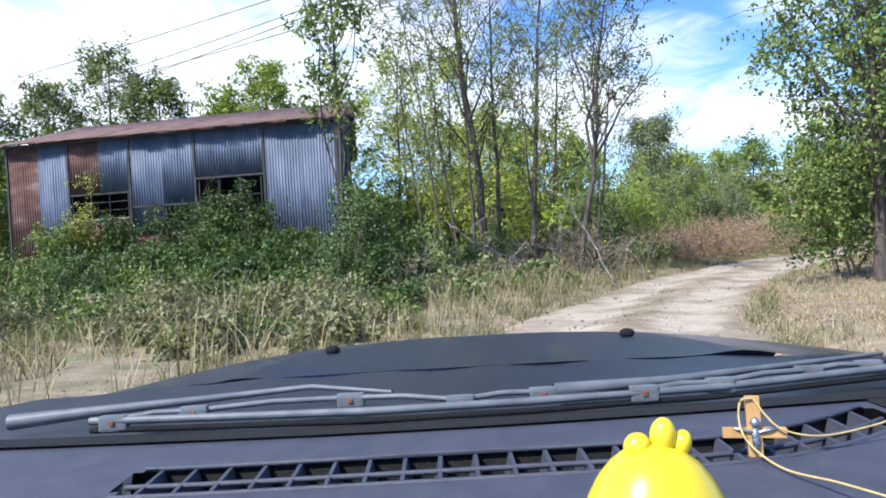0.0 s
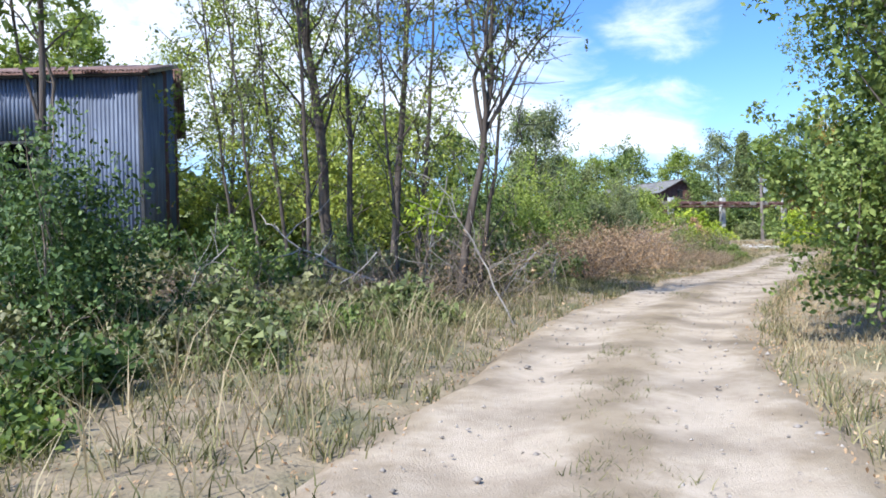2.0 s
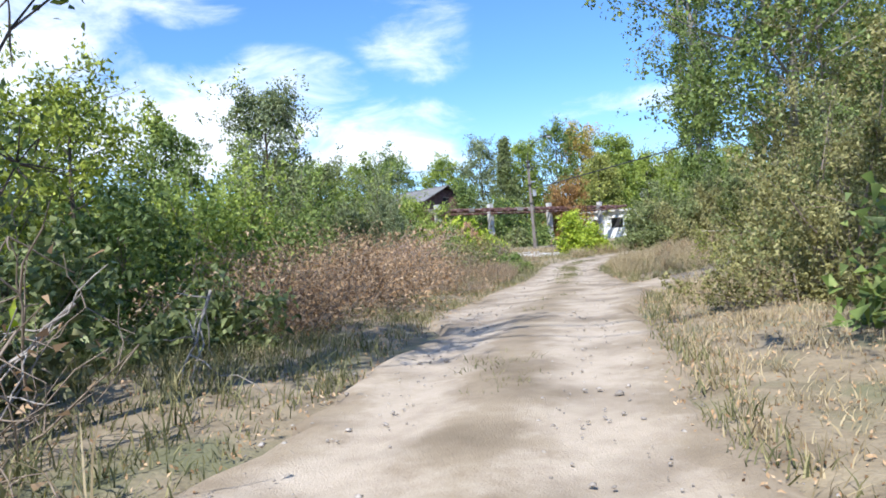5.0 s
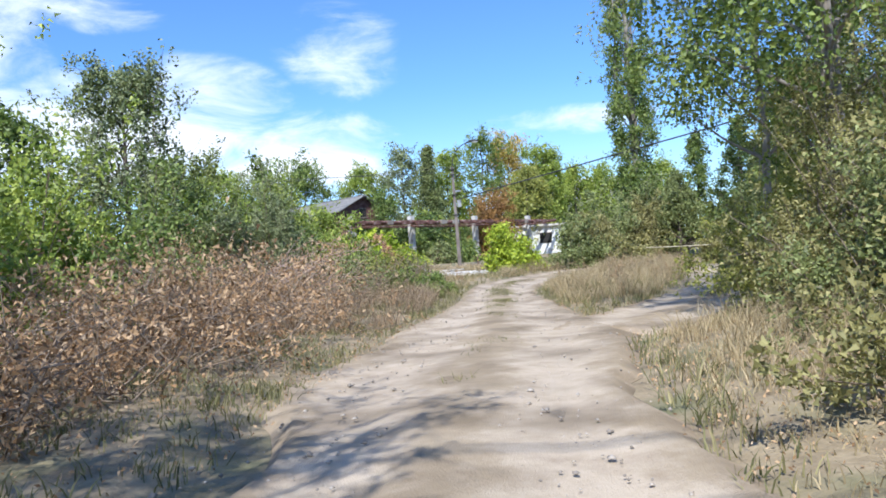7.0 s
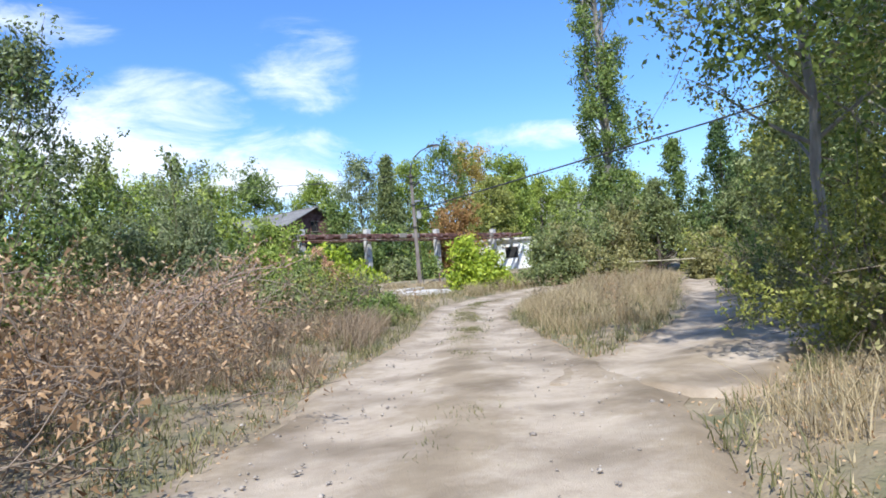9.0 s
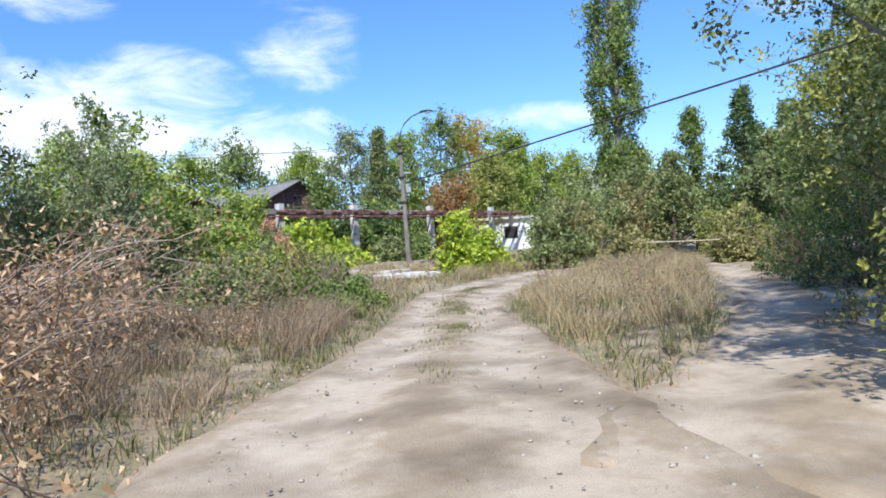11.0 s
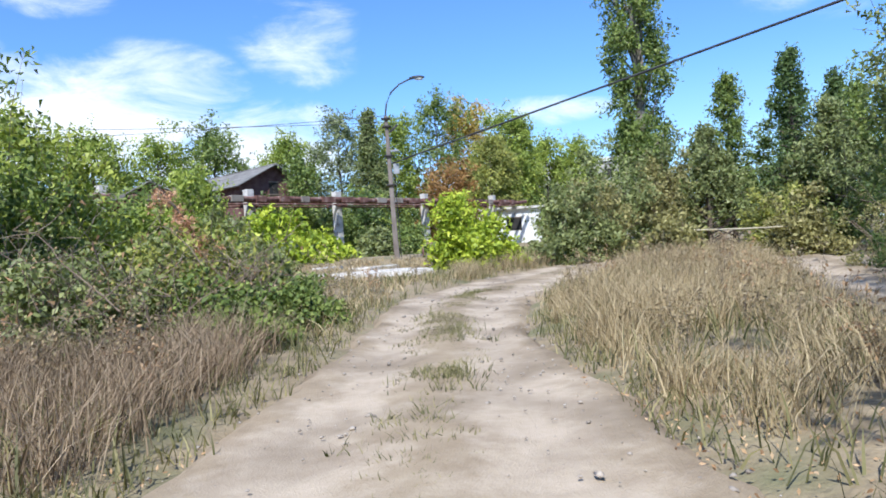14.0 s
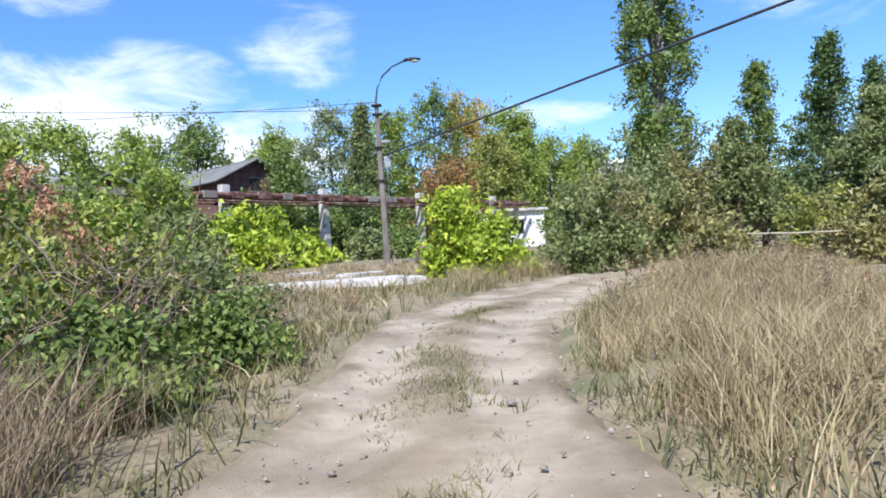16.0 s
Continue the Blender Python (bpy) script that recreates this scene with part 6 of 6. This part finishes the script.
for sx in (-1.0, 0.96):
    for sy in (1.6, -1.0):
        bm = bmesh.new()
        bmesh.ops.create_cone(bm, cap_ends=True, segments=28, radius1=0.30, radius2=0.30, depth=0.19)
        bmesh.ops.bevel(bm, geom=[e for e in bm.edges if len(e.link_faces) == 2 and e.calc_face_angle() > 1], offset=0.04, segments=2, affect="EDGES")
        bmesh.ops.transform(bm, matrix=Matrix.Translation((sx, sy, 0.30)) @ Matrix.Rotation(radians(90), 4, "Y"), verts=bm.verts)
        wh = part("wheel", bm, M["tyre"], car)
        bm = bmesh.new()
        bmesh.ops.create_cone(bm, cap_ends=True, segments=20, radius1=0.19, radius2=0.17, depth=0.2)
        bmesh.ops.transform(bm, matrix=Matrix.Translation((sx, sy, 0.30)) @ Matrix.Rotation(radians(90 if sx > 0 else -90), 4, "Y"), verts=bm.verts)
        part("rim", bm, M["lamp_grey"], wh)

# toy chick on the dashboard
bm = bmesh.new()


def lobe(cx, cy, cz, rx, ry, rz, tilt=0):
    r = bmesh.ops.create_uvsphere(bm, u_segments=24, v_segments=16, radius=1)
    m = Matrix.Translation((cx, cy, cz)) @ Matrix.Rotation(radians(tilt), 4, "Y") @ Matrix.Diagonal((rx, ry, rz, 1))
    bmesh.ops.transform(bm, matrix=m, verts=r["verts"])


lobe(0, 0, 0.048, 0.0375, 0.036, 0.056)
lobe(-0.026, -0.004, 0.04, 0.02, 0.02, 0.028, 20)
lobe(-0.0075, 0, 0.103, 0.0066, 0.006, 0.006, -35)
lobe(0.005, 0, 0.107, 0.0062, 0.006, 0.0088, 6)
lobe(0.0135, 0, 0.103, 0.0048, 0.005, 0.0066, 22)
me = bpy.data.meshes.new("toy_chick")
bm.to_mesh(me)
bm.free()
toy = put("toy_chick", smooth(me), M["yellow"])
toy.matrix_world = pose(0.107, 0.375, 1.058) @ Matrix.Diagonal((1.12, 1.1, 1.12, 1))
tagged(toy, "glossy yellow vinyl toy chick with a small comb on the dashboard", "toy")

# small wooden cross with a cord
cross = thing("wooden_cross", pose(0.292, 0.683, 1.063, -8, 0, -12), "small pale wooden cross with a silver relief and a cord", "cross")
part("upright", boxed((-0.0065, -0.004, 0), (0.0065, 0.004, 0.058), 0.001), M["wood"], cross)
part("crossbar", boxed((-0.029, -0.0045, 0.018), (0.029, 0.0035, 0.028), 0.001), M["wood"], cross)
bm = bmesh.new()
lobe(0, -0.007, 0.033, 0.0048, 0.0045, 0.0055)
lobe(0, -0.006, 0.018, 0.0036, 0.003, 0.013)
lobe(-0.010, -0.006, 0.0255, 0.010, 0.002, 0.002, 12)
lobe(0.010, -0.006, 0.0255, 0.010, 0.002, 0.002, -12)
part("relief", bm, M["silver"], cross, "plain silver relief", soft=True)
cord_l = [(0.0, -0.006, 0.056), (-0.012, -0.008, 0.053), (-0.014, -0.01, 0.03), (-0.006, -0.02, 0.012), (0.012, -0.06, -0.001), (0.04, -0.12, -0.001), (0.07, -0.2, -0.002)]
cord_r = [(0.0, -0.006, 0.056), (0.010, -0.008, 0.04), (0.022, -0.010, 0.028), (0.045, -0.006, 0.021), (0.075, 0.01, 0.02), (0.12, 0.035, 0.026), (0.19, 0.08, 0.036), (0.26, 0.10, 0.004)]


def curve_points(p, n=40):
    p = np.array(p, float)
    t = np.linspace(0, len(p) - 1, n)
    out = np.empty((n, 3))
    for i, s in enumerate(t):
        k = int(min(s, len(p) - 2))
        f = s - k
        a, b, c, d = p[max(k - 1, 0)], p[k], p[k + 1], p[min(k + 2, len(p) - 1)]
        out[i] = 0.5 * (2 * b + (c - a) * f + (2 * a - 5 * b + 4 * c - d) * f * f + (3 * b - a - 3 * c + d) * f ** 3)
    return out


for p in (cord_l, cord_r):
    put("cord", tubes("cord", [(curve_points(p), np.full(40, 0.0011))], 6), M["cord"], cross)
